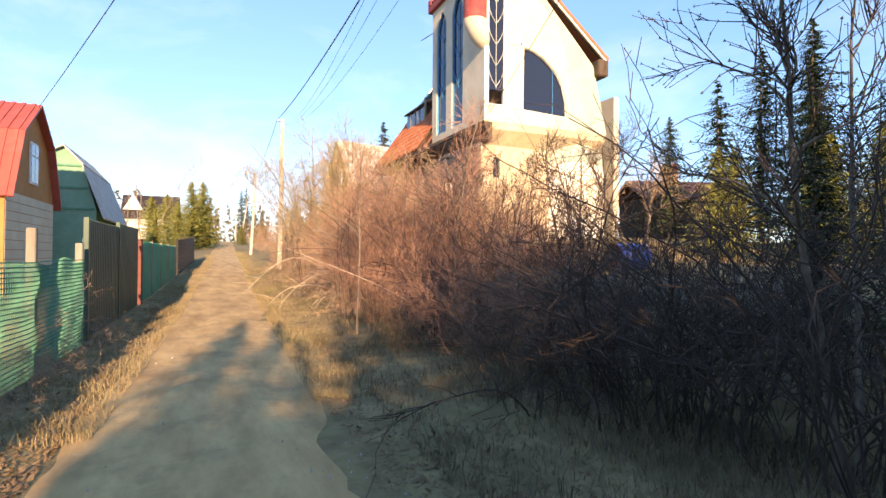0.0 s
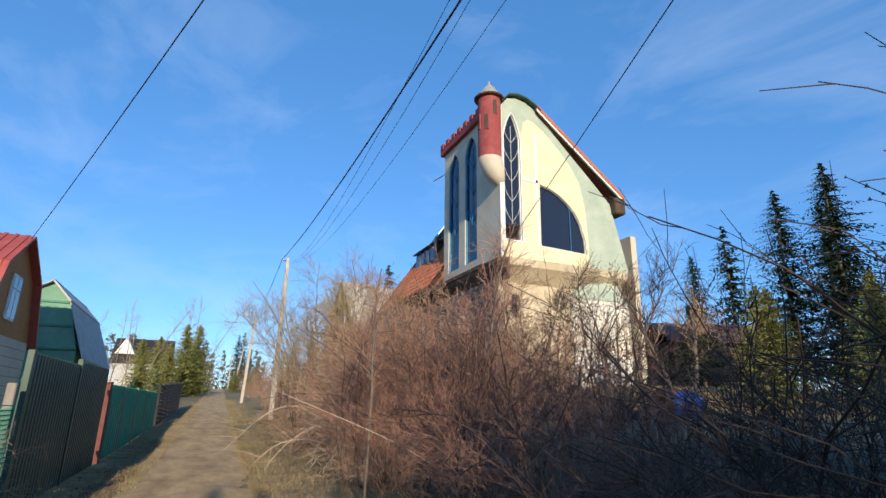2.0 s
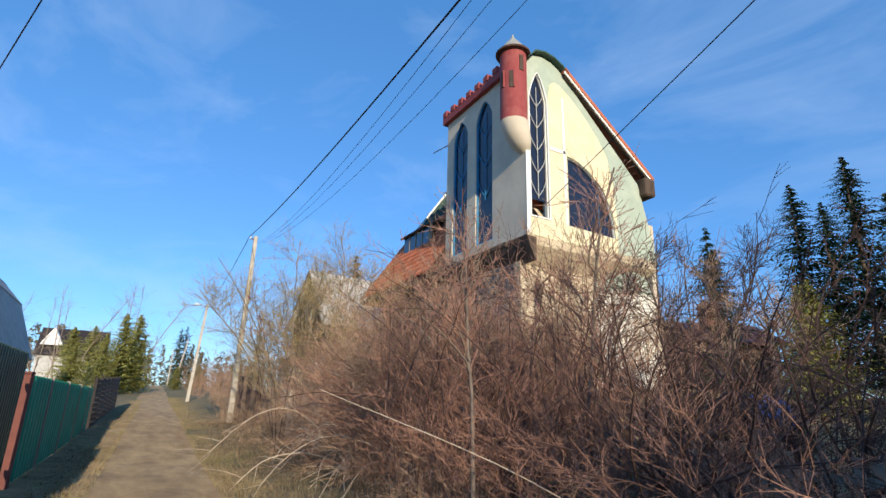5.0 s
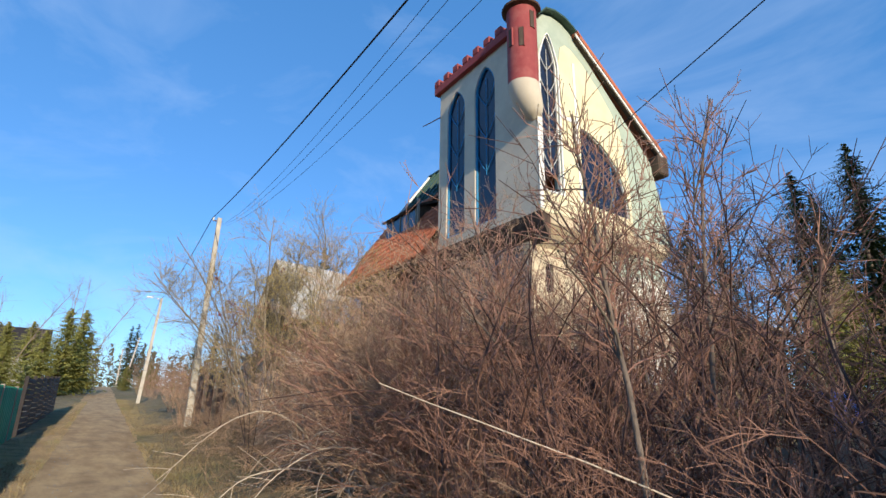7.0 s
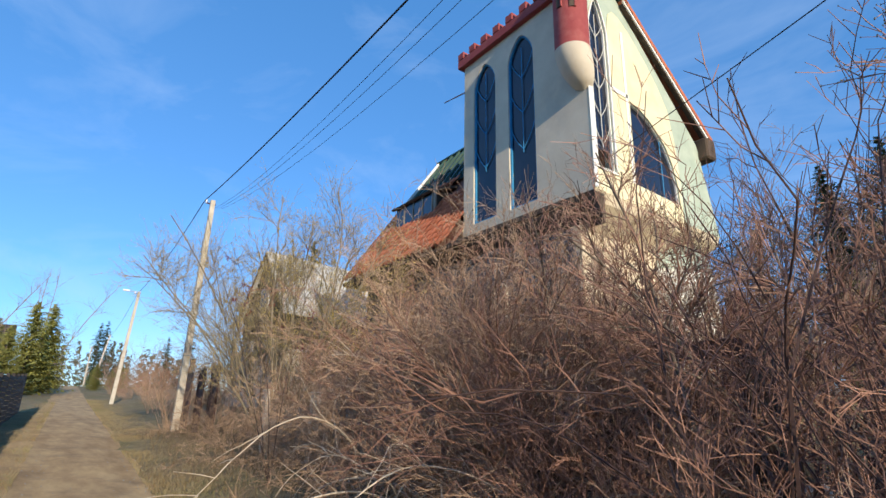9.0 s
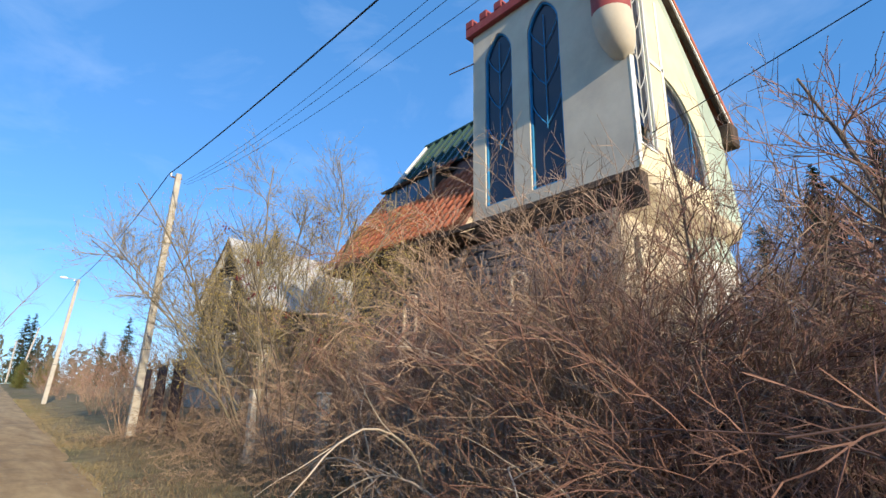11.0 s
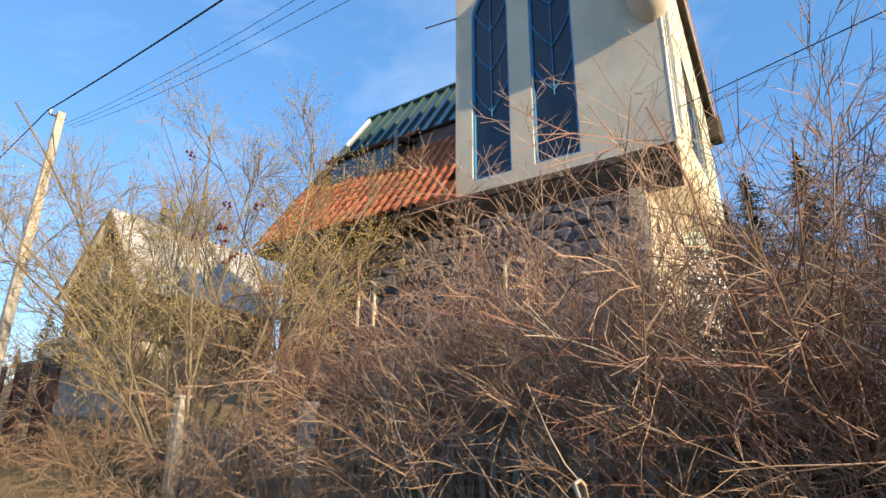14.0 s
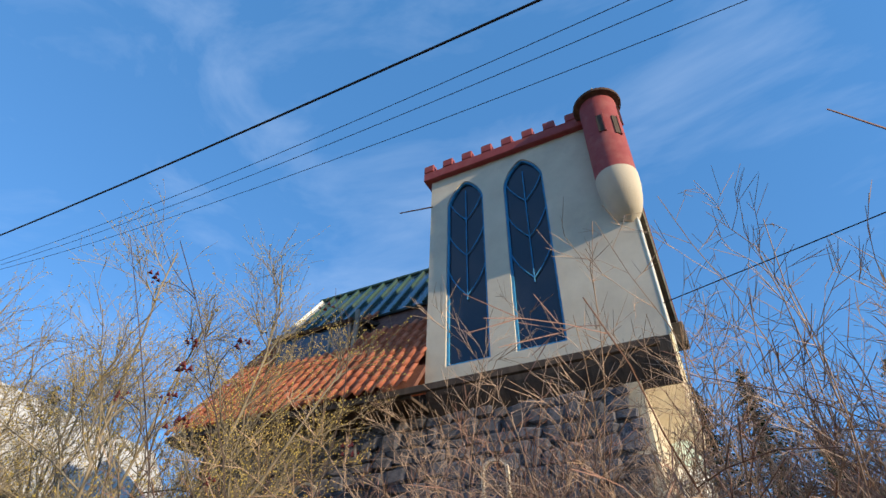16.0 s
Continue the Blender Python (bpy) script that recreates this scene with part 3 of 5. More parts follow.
hpart("chimney_board", box(bmesh.new(), 9.9, 9.98, 24.2, 24.32, 8.1, 9.35, 0.01), M_GREYPOST, dorm)
# glass roof
gl = hpart("glass_roof", prism(bmesh.new(), [(slope_x(9.9) - 0.05, 9.94), (slope_x(12.45) - 0.05, 12.49), (slope_x(12.45), 12.47), (slope_x(9.9), 9.9)], 21.8, 28.3, "y"), M_GLASSROOF, label="glazed upper roof slope")
for k in range(13):
    y = 21.85 + k * 0.53
    hpart("glazing_bar", prism(bmesh.new(), [(slope_x(9.85) - 0.12, 9.93), (slope_x(12.45) - 0.12, 12.53), (slope_x(12.45) - 0.04, 12.5), (slope_x(9.85) - 0.04, 9.9)], y, y + 0.06, "y"), M_GREENMETAL if k < 12 else M_TRIM, gl)
hpart("ridge_bar", box(bmesh.new(), slope_x(12.45) - 0.14, slope_x(12.45) + 0.1, 21.8, 28.35, 12.48, 12.58, 0.02), M_GREENMETAL, gl)
v, f = tubes([[(Vector((WX, 21.7, 11.45)), 0.02), (Vector((WX - 0.2, 22.6, 11.42)), 0.018)]], 5)
raw("bracket", v, f, M_RUST, house, "rusty iron rod").matrix_parent_inverse = BACK


# ---- growing things ----
def wander(rng, p, d, length, r0, r1, n, droop=0.0, jitter=0.15):
    line = [(p.copy(), r0)]
    d = d.normalized()
    bend = Vector((rng.gauss(0, 1), rng.gauss(0, 1), rng.gauss(0, 0.5))) * jitter * 0.45
    for i in range(1, n + 1):
        d = (d + Vector((rng.gauss(0, jitter), rng.gauss(0, jitter), rng.gauss(0, jitter * 0.7) - droop)) + bend).normalized()
        p = p + d * (length / n)
        line.append((p.copy(), r0 + (r1 - r0) * i / n))
    return line


def side(rng, line, t, angle, up=0.3):
    i = min(int(t * (len(line) - 1)), len(line) - 2)
    f = t * (len(line) - 1) - i
    p = line[i][0].lerp(line[i + 1][0], f)
    d = (line[i + 1][0] - line[i][0]).normalized()
    q = Vector((rng.gauss(0, 1), rng.gauss(0, 1), rng.gauss(0, 1)))
    q = (q - d * q.dot(d)).normalized()
    return p, (d * math.cos(angle) + q * math.sin(angle) + Vector((0, 0, up))).normalized(), line[i][1]


def bits(rng, points, size):
    """Little four-sided buds or berries at the points."""
    verts, faces = [], []
    for p in points:
        n0 = len(verts)
        s = size * rng.uniform(0.6, 1.3)
        for q in ((1, 0, -0.4), (-0.5, 0.87, -0.4), (-0.5, -0.87, -0.4), (0, 0, 1.3)):
            verts.append(p + Vector(q) * s)
        faces += [(n0, n0 + 1, n0 + 3), (n0 + 1, n0 + 2, n0 + 3), (n0 + 2, n0, n0 + 3), (n0, n0 + 2, n0 + 1)]
    return verts, faces


def make_shrub(name, seed, height, stems, spread, twigs, lean, droop, m_stem, m_twig, label, thick=0.012, base=0.45, fork=2, bud=None):
    rng = random.Random(seed)
    root = thing(name, (0, 0, 0), label, "shrub")
    big, small, tips = [], [], []
    for i in range(stems):
        a = rng.uniform(0, 2 * math.pi)
        r = base * math.sqrt(rng.random())
        d = Vector((math.cos(a) * spread * rng.uniform(0.2, 1), math.sin(a) * spread * rng.uniform(0.2, 1), 1)) + Vector(lean)
        L = height * rng.uniform(0.55, 1.05)
        stem = wander(rng, Vector((r * math.cos(a), r * math.sin(a), -0.08)), d, L, thick * rng.uniform(0.6, 1.3), 0.003, 11, droop * 0.75 * rng.uniform(0.2, 1.6), 0.14)
        big.append(stem)
        for k in range(twigs):
            p, d2, r2 = side(rng, stem, rng.uniform(0.22, 0.97), rng.uniform(0.4, 1.1), 0.15)
            tw = wander(rng, p, d2, min(L, 2.7) * rng.uniform(0.1, 0.27), min(r2 * 0.75, 0.0046), 0.0023, 3, droop * 0.6, 0.3)
            small.append(tw)
            tips.append(tw[-1][0])
            for j in range(fork):
                p, d3, r3 = side(rng, tw, rng.uniform(0.3, 0.95), rng.uniform(0.4, 0.8), 0.2)
                s2 = wander(rng, p, d3, min(L, 2.7) * rng.uniform(0.05, 0.12), 0.0031, 0.0019, 1, 0, 0.2)
                small.append(s2)
                tips.append(s2[-1][0])
    v, f = tubes(big, 4)
    raw("stem_clump", v, f, m_stem, root)
    v, f = tubes(small, 3)
    raw("crown", v, f, m_twig, root)
    if bud:
        v, f = bits(rng, tips, bud[1])
        raw("blossom", v, f, bud[0], root)
    return root


def make_tree(name, seed, height, trunks, spread, m_bark, m_twig, label, radius=0.07, limbs=9, twigs=9, fine=4, droop=0.0, bud=None, bare=0.25, category="tree", wide=0.4, thin=1.0, apart=False):
    rng = random.Random(seed)
    root = thing(name, (0, 0, 0), label, category)
    big, small, tips = [], [], []
    for i in range(trunks):
        a = 2 * math.pi * i / trunks + rng.uniform(-0.4, 0.4)
        tilt = (0.08 if trunks == 1 else rng.uniform(0.12, wide))
        L = height * rng.uniform(0.8, 1.0)
        tr = wander(rng, Vector((math.cos(a), math.sin(a), 0)) * (0.0 if trunks == 1 else 0.18) - Vector((0, 0, 0.15)), Vector((math.cos(a) * tilt, math.sin(a) * tilt, 1)), L, radius * rng.uniform(0.8, 1.1), 0.012, 9, -0.015, 0.06)
        big.append(tr)
        for k in range(limbs):
            t = rng.uniform(bare, 0.95)
            p, d, r = side(rng, tr, t, rng.uniform(0.5, 1.0), 0.35)
            li = wander(rng, p, d, L * spread * (1.15 - t) * rng.uniform(0.6, 1.2), min(r * 0.6, 0.03), 0.006, 6, droop, 0.2)
            big.append(li)
            for j in range(twigs):
                p, d, r = side(rng, li, rng.uniform(0.2, 1.0), rng.uniform(0.4, 0.9), 0.3)
                tw = wander(rng, p, d, L * rng.uniform(0.07, 0.16), min(0.009 * thin, r * 0.7), 0.004 * thin, 3, droop, 0.2)
                small.append(tw)
                tips.append(tw[-1][0])
                for q in range(fine):
                    p, d, r = side(rng, tw, rng.uniform(0.2, 0.98), rng.uniform(0.4, 0.8), 0.25)
                    s2 = wander(rng, p, d, L * rng.uniform(0.03, 0.07), 0.0048 * thin, 0.0028 * thin, 2, 0, 0.2)
                    small.append(s2)
                    tips.append(s2[-1][0])
                    tips.append(s2[1][0])
    if apart:
        for k, line in enumerate(big):
            raw("limb" if k % (limbs + 1) else "trunk", *tubes([line], 6), m_bark, root, "", True)
    else:
        raw("trunk", *tubes(big, 6), m_bark, root, "", True)
    v, f = tubes(small, 3)
    raw("crown", v, f, m_twig, root)
    if bud:
        v, f = bits(rng, tips, bud[1])
        raw("blossom", v, f, bud[0], root)
    return root


def make_conifer(name, seed, height, width, m_needle, label, levels=44, per=13, sprays=12, start=0.08, droop=0.25, category="tree", coarse=1.0):
    rng = random.Random(seed)
    root = thing(name, (0, 0, 0), label, category)
    v, f = tubes([[(Vector((0, 0, -0.2)), height * 0.014), (Vector((0.05, 0, height * 0.5)), height * 0.009), (Vector((0, 0, height)), 0.015)]], 7)
    raw("trunk", v, f, M_BARK, root, "", True)
    verts, faces = [], []
    for i in range(levels):
        t = start + (1 - start) * (i / (levels - 1)) ** 0.95
        z = height * t
        reach = width * (1 - t) ** 0.75 * rng.uniform(0.7, 1.1) + 0.12
        for k in range(per):
            a = rng.uniform(0, 2 * math.pi)
            L = reach * rng.uniform(0.5, 1.15)
            lift = rng.uniform(-0.6, 0.6) * height / levels
            out = Vector((math.cos(a), math.sin(a), 0))
            across = Vector((-out.y, out.x, 0))
            for j in range(sprays):
                s = (j + rng.random()) / sprays
                p = out * (L * s) + Vector((0, 0, z + lift - droop * L * s * s + 0.15 * L * s))
                ln = (0.15 + 0.17 * (1 - s)) * (0.4 + 0.36 * L) * coarse * rng.uniform(0.7, 1.3)
                sg = 1 if j % 2 else -1
                d = (out * rng.uniform(0.3, 0.9) + across * sg * rng.uniform(0.3, 1.0) + Vector((0, 0, rng.uniform(-0.7, 0.15)))).normalized()
                w = d.cross(Vector((0, 0, 1))).normalized() * ln * rng.uniform(0.16, 0.3)
                n0 = len(verts)
                verts += [p - d * ln * 0.2, p + d * ln * 0.4 + w, p + d * ln, p + d * ln * 0.4 - w + Vector((0, 0, -0.04))]
                faces += [(n0, n0 + 1, n0 + 2), (n0, n0 + 2, n0 + 3)]
    raw("crown", verts, faces, m_needle, root)
    return root


def put(ob, x, y, turn=0.0, size=1.0, tall=None, sink=0.0):
    m = Matrix.Translation((x, y, ground_z(x, y) - sink)) @ Matrix.Rotation(turn, 4, "Z")
    c = copy_thing(ob, m)
    c.scale = (size, size, tall or size)
    return c


def place_first(ob, x, y, turn=0.0, size=1.0):
    ob.matrix_basis = Matrix.Translation((x, y, ground_z(x, y))) @ Matrix.Rotation(turn, 4, "Z")
    ob.scale = (size, size, size)


L_RED = "bare shrub of reddish brown upright twigs"
L_TAN = "bare tan shrub of dry arching canes"
L_DARK = "bare thin-stemmed shrub, coloured dark for shade"
L_HIGH = "tall bare shrub of fine tan twigs by the house"
red_a = make_shrub("shrub", 11, 3.7, 26, 0.6, 16, (0, 0, 0), 0.02, M_REDTWIG, M_REDTWIG, L_RED, 0.0075, fork=3)
red_b = make_shrub("shrub", 12, 3.3, 28, 0.75, 16, (0, 0, 0), 0.05, M_REDTWIG, M_REDTWIG, L_RED, 0.0075, fork=3)
tan_a = make_shrub("shrub", 13, 3.2, 26, 0.8, 18, (-0.05, 0, 0), 0.13, M_TANTWIG, M_TANTWIG, L_TAN, 0.006)
tan_b = make_shrub("shrub", 14, 2.9, 28, 0.95, 18, (-0.05, 0, 0), 0.19, M_TANTWIG, M_TANTWIG, L_TAN, 0.006)
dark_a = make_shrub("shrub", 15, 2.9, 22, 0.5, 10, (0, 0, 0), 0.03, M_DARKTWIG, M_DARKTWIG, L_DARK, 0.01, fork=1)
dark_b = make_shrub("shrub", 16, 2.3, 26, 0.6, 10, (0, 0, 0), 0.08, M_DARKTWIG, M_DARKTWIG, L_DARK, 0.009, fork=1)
high = make_shrub("shrub", 17, 5.2, 28, 0.4, 23, (0, 0, 0), 0.015, M_TANTWIG, M_TANTWIG, L_HIGH, 0.011, 0.6, 3)

red_c = make_shrub("shrub", 18, 4.4, 11, 0.3, 9, (0, 0, 0), -0.02, M_BRANCH, M_REDTWIG, "thin bare shrub with a few dark red stems", 0.012, 0.35, 3)
gnarled = make_shrub("shrub", 19, 3.7, 11, 0.75, 10, (0, 0, 0), -0.02, M_BRANCH, M_BRANCH, "spreading bare shrub of dark crooked branches", 0.021, 0.3, 3)
place_first(gnarled, 3.9, 8.9, 0, 0.95)
hedge = make_shrub("shrub", 20, 5.0, 18, 0.5, 9, (0, 0, 0), 0.02, M_TANTWIG, M_REDTWIG, "tall bare brown shrub along the lane verge", 0.012, 0.6, 1)
place_first(hedge, 5.6, 32.0)
rng = random.Random(78)
for x, y, k in ((4.7, 8.3, 0.95), (5.0, 9.8, 1.0), (5.7, 7.9, 0.95), (4.3, 7.2, 0.8), (5.9, 10.7, 1.0), (5.2, 6.6, 0.85), (6.8, 9.6, 1.0)):
    put(gnarled, x, y, rng.uniform(0, 6.3), k)
rng = random.Random(77)
# spot: x, y, size
RED_SPOTS = [(3.4, 8.7, 0.6), (3.2, 9.6, 0.62), (3.5, 10.6, 0.66), (3.1, 11.6, 0.42), (3.2, 12.6, 0.5), (3.5, 13.4, 0.75), (4.3, 14.3, 1.12), (4.4, 15.9, 0.85)]
place_first(red_a, 3.4, 7.6, 0, 0.6)
place_first(red_b, 4.4, 14.6, 0, 0.85)
for i, (x, y, k) in enumerate(RED_SPOTS):
    put((red_a, red_b)[i % 2], x + (0.35 if x < 4 else 0.0) + (0.35 if y > 12 else 0.0), y, rng.uniform(0, 6.3), k * rng.uniform(0.94, 1.06))
TAN_SPOTS = [(3.0, 12.4, 0.55), (3.0, 13.9, 0.65), (4.9, 15.4, 1.0), (3.2, 16.2, 0.75), (4.4, 17.0, 0.95), (3.3, 17.7, 0.62), (4.4, 18.5, 0.95), (3.3, 19.2, 0.62), (4.5, 20.1, 0.85), (3.4, 20.8, 0.62), (4.6, 21.7, 0.8), (3.5, 22.6, 0.65),
             (5.4, 18.0, 0.95), (3.9, 25.6, 0.8), (4.8, 27.0, 0.9), (4.3, 28.6, 0.9), (2.8, 10.4, 0.42), (2.8, 11.5, 0.45), (2.9, 9.0, 0.4), (5.6, 23.6, 0.8)]
place_first(tan_a, 4.1, 15.0, 0, 0.7)
place_first(tan_b, 4.6, 16.2)
for i, (x, y, k) in enumerate(TAN_SPOTS):
    put((tan_a, tan_b)[i % 2], x + (0.4 if x < 4 else 0.0) + (0.5 if 12 < y < 21 else 0.0), y, rng.uniform(0, 6.3), k * rng.uniform(0.94, 1.06))
place_first(high, 5.6, 16.8, 0, 0.9)
for x, y, k in ((5.1, 16.2, 0.8), (5.5, 17.0, 0.85), (5.9, 15.2, 0.9), (6.5, 14.6, 1.0), (7.4, 14.4, 0.95), (8.2, 13.6, 0.9), (6.6, 13.4, 0.8), (8.2, 31.5, 1.0), (9.4, 33.5, 1.0), (7.6, 29.6, 0.85), (5.4, 19.2, 0.6), (6.0, 15.4, 0.98), (6.6, 17.8, 0.75), (7.0, 16.2, 0.75), (5.3, 16.0, 0.9), (6.6, 21.2, 0.62), (6.8, 24.2, 0.6), (5.0, 14.6, 0.82), (5.9, 18.3, 0.95), (7.6, 18.4, 1.0)):
    put(high, x, y, rng.uniform(0, 6.3), k)
for i, (x, y, k) in enumerate(((5.9, 17.4, 1.1), (6.6, 18.9, 1.15), (7.3, 20.4, 1.15), (5.8, 20.4, 0.95), (6.4, 22.4, 1.0), (5.2, 18.6, 0.9), (6.3, 14.2, 1.1), (7.2, 15.0, 1.2), (5.4, 15.2, 1.25), (5.2, 13.4, 1.1))):
    put((red_a, red_b)[i % 2], x, y, rng.uniform(0, 6.3), k)
place_first(red_c, 4.6, 10.0)
for x, y, k in ((3.1, 11.2, 1.0), (3.4, 10.7, 0.9), (3.7, 11.5, 1.1), (4.4, 11.0, 1.2), (5.2, 10.4, 1.1), (4.1, 10.6, 0.95), (5.3, 11.2, 1.0), (6.4, 11.8, 0.9), (5.8, 9.6, 0.8), (7.4, 10.8, 0.85), (5.0, 12.0, 0.95), (6.6, 13.2, 0.9), (4.2, 8.6, 0.8), (8.2, 12.4, 0.8)):
    put(red_c, x, y, rng.uniform(0, 6.3), k)
# shaded side of the thicket: shade put into the dark twig colour
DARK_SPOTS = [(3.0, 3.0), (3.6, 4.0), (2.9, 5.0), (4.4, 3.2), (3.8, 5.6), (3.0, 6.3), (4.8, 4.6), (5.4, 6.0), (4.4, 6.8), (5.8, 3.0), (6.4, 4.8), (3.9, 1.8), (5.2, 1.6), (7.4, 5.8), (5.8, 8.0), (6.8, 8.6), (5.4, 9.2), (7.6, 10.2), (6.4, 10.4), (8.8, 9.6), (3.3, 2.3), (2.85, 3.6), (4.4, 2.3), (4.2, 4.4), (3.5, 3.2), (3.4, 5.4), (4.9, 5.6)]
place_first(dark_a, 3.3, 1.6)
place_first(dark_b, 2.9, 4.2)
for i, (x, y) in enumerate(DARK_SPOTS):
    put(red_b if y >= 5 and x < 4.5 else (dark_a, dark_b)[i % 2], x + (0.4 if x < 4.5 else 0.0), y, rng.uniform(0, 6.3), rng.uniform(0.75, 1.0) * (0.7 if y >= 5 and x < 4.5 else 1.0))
# along the verge beyond the pole
for i in range(16):
    y = 33.0 + i * 2.9
    put(hedge, lane(y) + rng.uniform(3.4, 6.5), y, rng.uniform(0, 6.3), rng.uniform(0.8, 1.15))
for i in range(15):
    y = 31.5 + i * 3.2
    put(hedge, lane(y) + rng.uniform(2.7, 4.4), y, rng.uniform(0, 6.3), rng.uniform(0.45, 0.75))

# ---- trees ----
willow = make_tree("willow", 21, 7.2, 8, 0.42, M_GOLDTWIG, M_GOLDTWIG, "bare willow with yellow buds by the lane", 0.03, 13, 11, 4, 0.0, (M_BUD, 0.012), 0.2, wide=0.62, thin=0.6, apart=True)
place_first(willow, 5.0, 24.3, 2.5, 1.06)
put(willow, 5.9, 25.8, 5.2, 1.0)
put(willow, 6.2, 29.5, 2.0, 0.95)
birch = make_tree("tree", 22, 6.6, 4, 0.36, M_BARK, M_DARKTWIG, "bare young tree with thin dark branches", 0.05, 10, 10, 4, 0.0, None, 0.25)
place_first(birch, 9.7, 12.3, 0, 0.8)
put(birch, 8.3, 13.6, 1.3, 0.72)
sapling = make_tree("sapling", 28, 6.4, 1, 0.34, M_BARK, M_REDTWIG, "slender bare sapling among the shrubs", 0.036, 11, 7, 4, -0.02, (M_BUDG, 0.009), 0.35, apart=True)
place_first(sapling, 4.8, 10.5)
put(sapling, 4.4, 12.3, 2.0, 0.8)
put(sapling, 2.55, 9.45, 1.1, 0.72)
put(sapling, 4.9, 14.3, 3.3, 0.76)
put(sapling, 4.7, 15.7, 0.4, 0.66)
leaning = make_tree("tree", 27, 6.2, 2, 0.42, M_BARK, M_REDTWIG, "bare tree leaning over the garden fence", 0.05, 9, 8, 4, 0.0, None, 0.3, apart=True)
place_first(leaning, 5.8, 11.45)
leaning.scale = (0.72, 0.72, 0.72)
leaning.matrix_basis = leaning.matrix_basis @ Matrix.Rotation(radians(29), 4, Vector((-0.62, -0.78, 0)))
budded = make_tree("tree", 23, 6.0, 2, 0.4, M_BARK, M_DARKTWIG, "bare tree with swelling grey-green buds", 0.06, 9, 8, 4, 0.0, (M_BUDG, 0.013), 0.35, apart=True)
place_first(budded, 3.6, 1.9, 0, 0.6)
apple = make_tree("apple_tree", 24, 6.0, 2, 0.45, M_BARK, M_TANTWIG, "old bare apple tree beside the house", 0.09, 11, 10, 4, 0.01, None, 0.35, apart=True)
place_first(apple, 11.6, 11.9, 0, 0.85)
spruce = make_conifer("spruce", 31, 13.0, 4.8, M_NEEDLE, "dark green spruce, behind the garden and in the unseen shade row")
place_first(spruce, 25.2, 15.0, 0, 0.8)
for x, y, s in ((24.6, 17.0, 0.72), (19.4, 17.8, 0.43), (31.0, 18.6, 0.8), (23.4, 10.4, 0.74), (33.0, 12.0, 0.8), (25.0, 7.6, 0.7)):
    put(spruce, x, y, rng.uniform(0, 6), s, s)
spruce_far = make_conifer("spruce", 33, 13.0, 4.0, M_NEEDLE, "dark green spruce, distant and in the unseen shade belt", 28, 11, 8, coarse=1.9)
place_first(spruce_far, 8.7, 148.0, 0, 1.05)
for x, y, k in ((-1.0, 120.0, 0.7), (0.6, 100.0, 0.5), (6.6, 118.0, 0.3)):
    put(spruce_far, x, y, rng.uniform(0, 6), k)
thuja = make_conifer("pine", 32, 6.5, 2.9, M_PINE, "bushy yellow-green pine in a garden", 32, 14, 11, 0.02, 0.05, coarse=1.2)
place_first(thuja, 17.0, 13.4, 0, 0.6)
for x, y, s in ((19.0, 11.0, 0.6), (20.5, 15.4, 0.62), (18.5, 9.0, 0.65), (21.5, 12.2, 0.75), (-3.4, 45.0, 0.5), (-4.2, 52.0, 0.75), (-2.4, 58.0, 0.75), (-3.6, 63.0, 0.9), (-1.4, 66.0, 1.15), (-0.2, 73.0, 1.25), (-0.6, 82.0, 0.9), (0.2, 88.0, 0.7), (5.6, 92.0, 0.5), (5.8, 98.0, 0.5)):
    put(thuja, x, y, rng.uniform(0, 6), s)
far = make_tree("birch", 25, 11.0, 2, 0.2, M_FARTWIG, M_FARTWIG, "bare tall birch in the distance", 0.08, 10, 5, 1, 0.01, None, 0.2)
place_first(far, -5.5, 62.0)
for i in range(20):
    y = rng.uniform(45, 150)
    sgn = rng.choice((-1, 1, 1))
    x = lane(y) + sgn * rng.uniform(5, 28)
    if abs(x - 9.5) < 5 and y < 46:
        continue
    put(far, x, y, rng.uniform(0, 6), rng.uniform(0.6, 1.0))
for x, y, s in ((-0.4, 74.0, 1.25), (-1.0, 78.0, 1.3), (-6.5, 60.0, 0.85), (-8.0, 64.0, 0.9), (-10.0, 58.0, 0.8), (20, 30, 0.9), (24, 34, 0.9), (28, 26, 0.8), (18, 36, 0.8)):
    put(far, x, y, rng.uniform(0, 6), s)


for x, y, k in ((6.2, 2.8, 0.2), (7.1, 4.2, 0.23), (6.6, 1.6, 0.24)):
    put(spruce, x, y, rng.uniform(0, 6), k)
# small unseen spruces added behind the start of the walk as shade casters
for x, y, k in ((-1.9, -5.6, 0.36), (1.5, -6.0, 0.45), (3.4, -5.0, 0.42), (5.6, -4.0, 0.42), (8.0, -3.0, 0.4)):
    put(spruce, x, y, rng.uniform(0, 6), k)
# unseen spruce belt, its heights set by how far its shade reaches
for i in range(24):
    x = -2.4 + i * 0.6
    put(spruce_far, x, -7.8 - 0.9 * (i % 2), rng.uniform(0, 6), (0.40 if x < 1 else 0.48 if x < 3 else 0.54) * rng.uniform(0.9, 1.1))


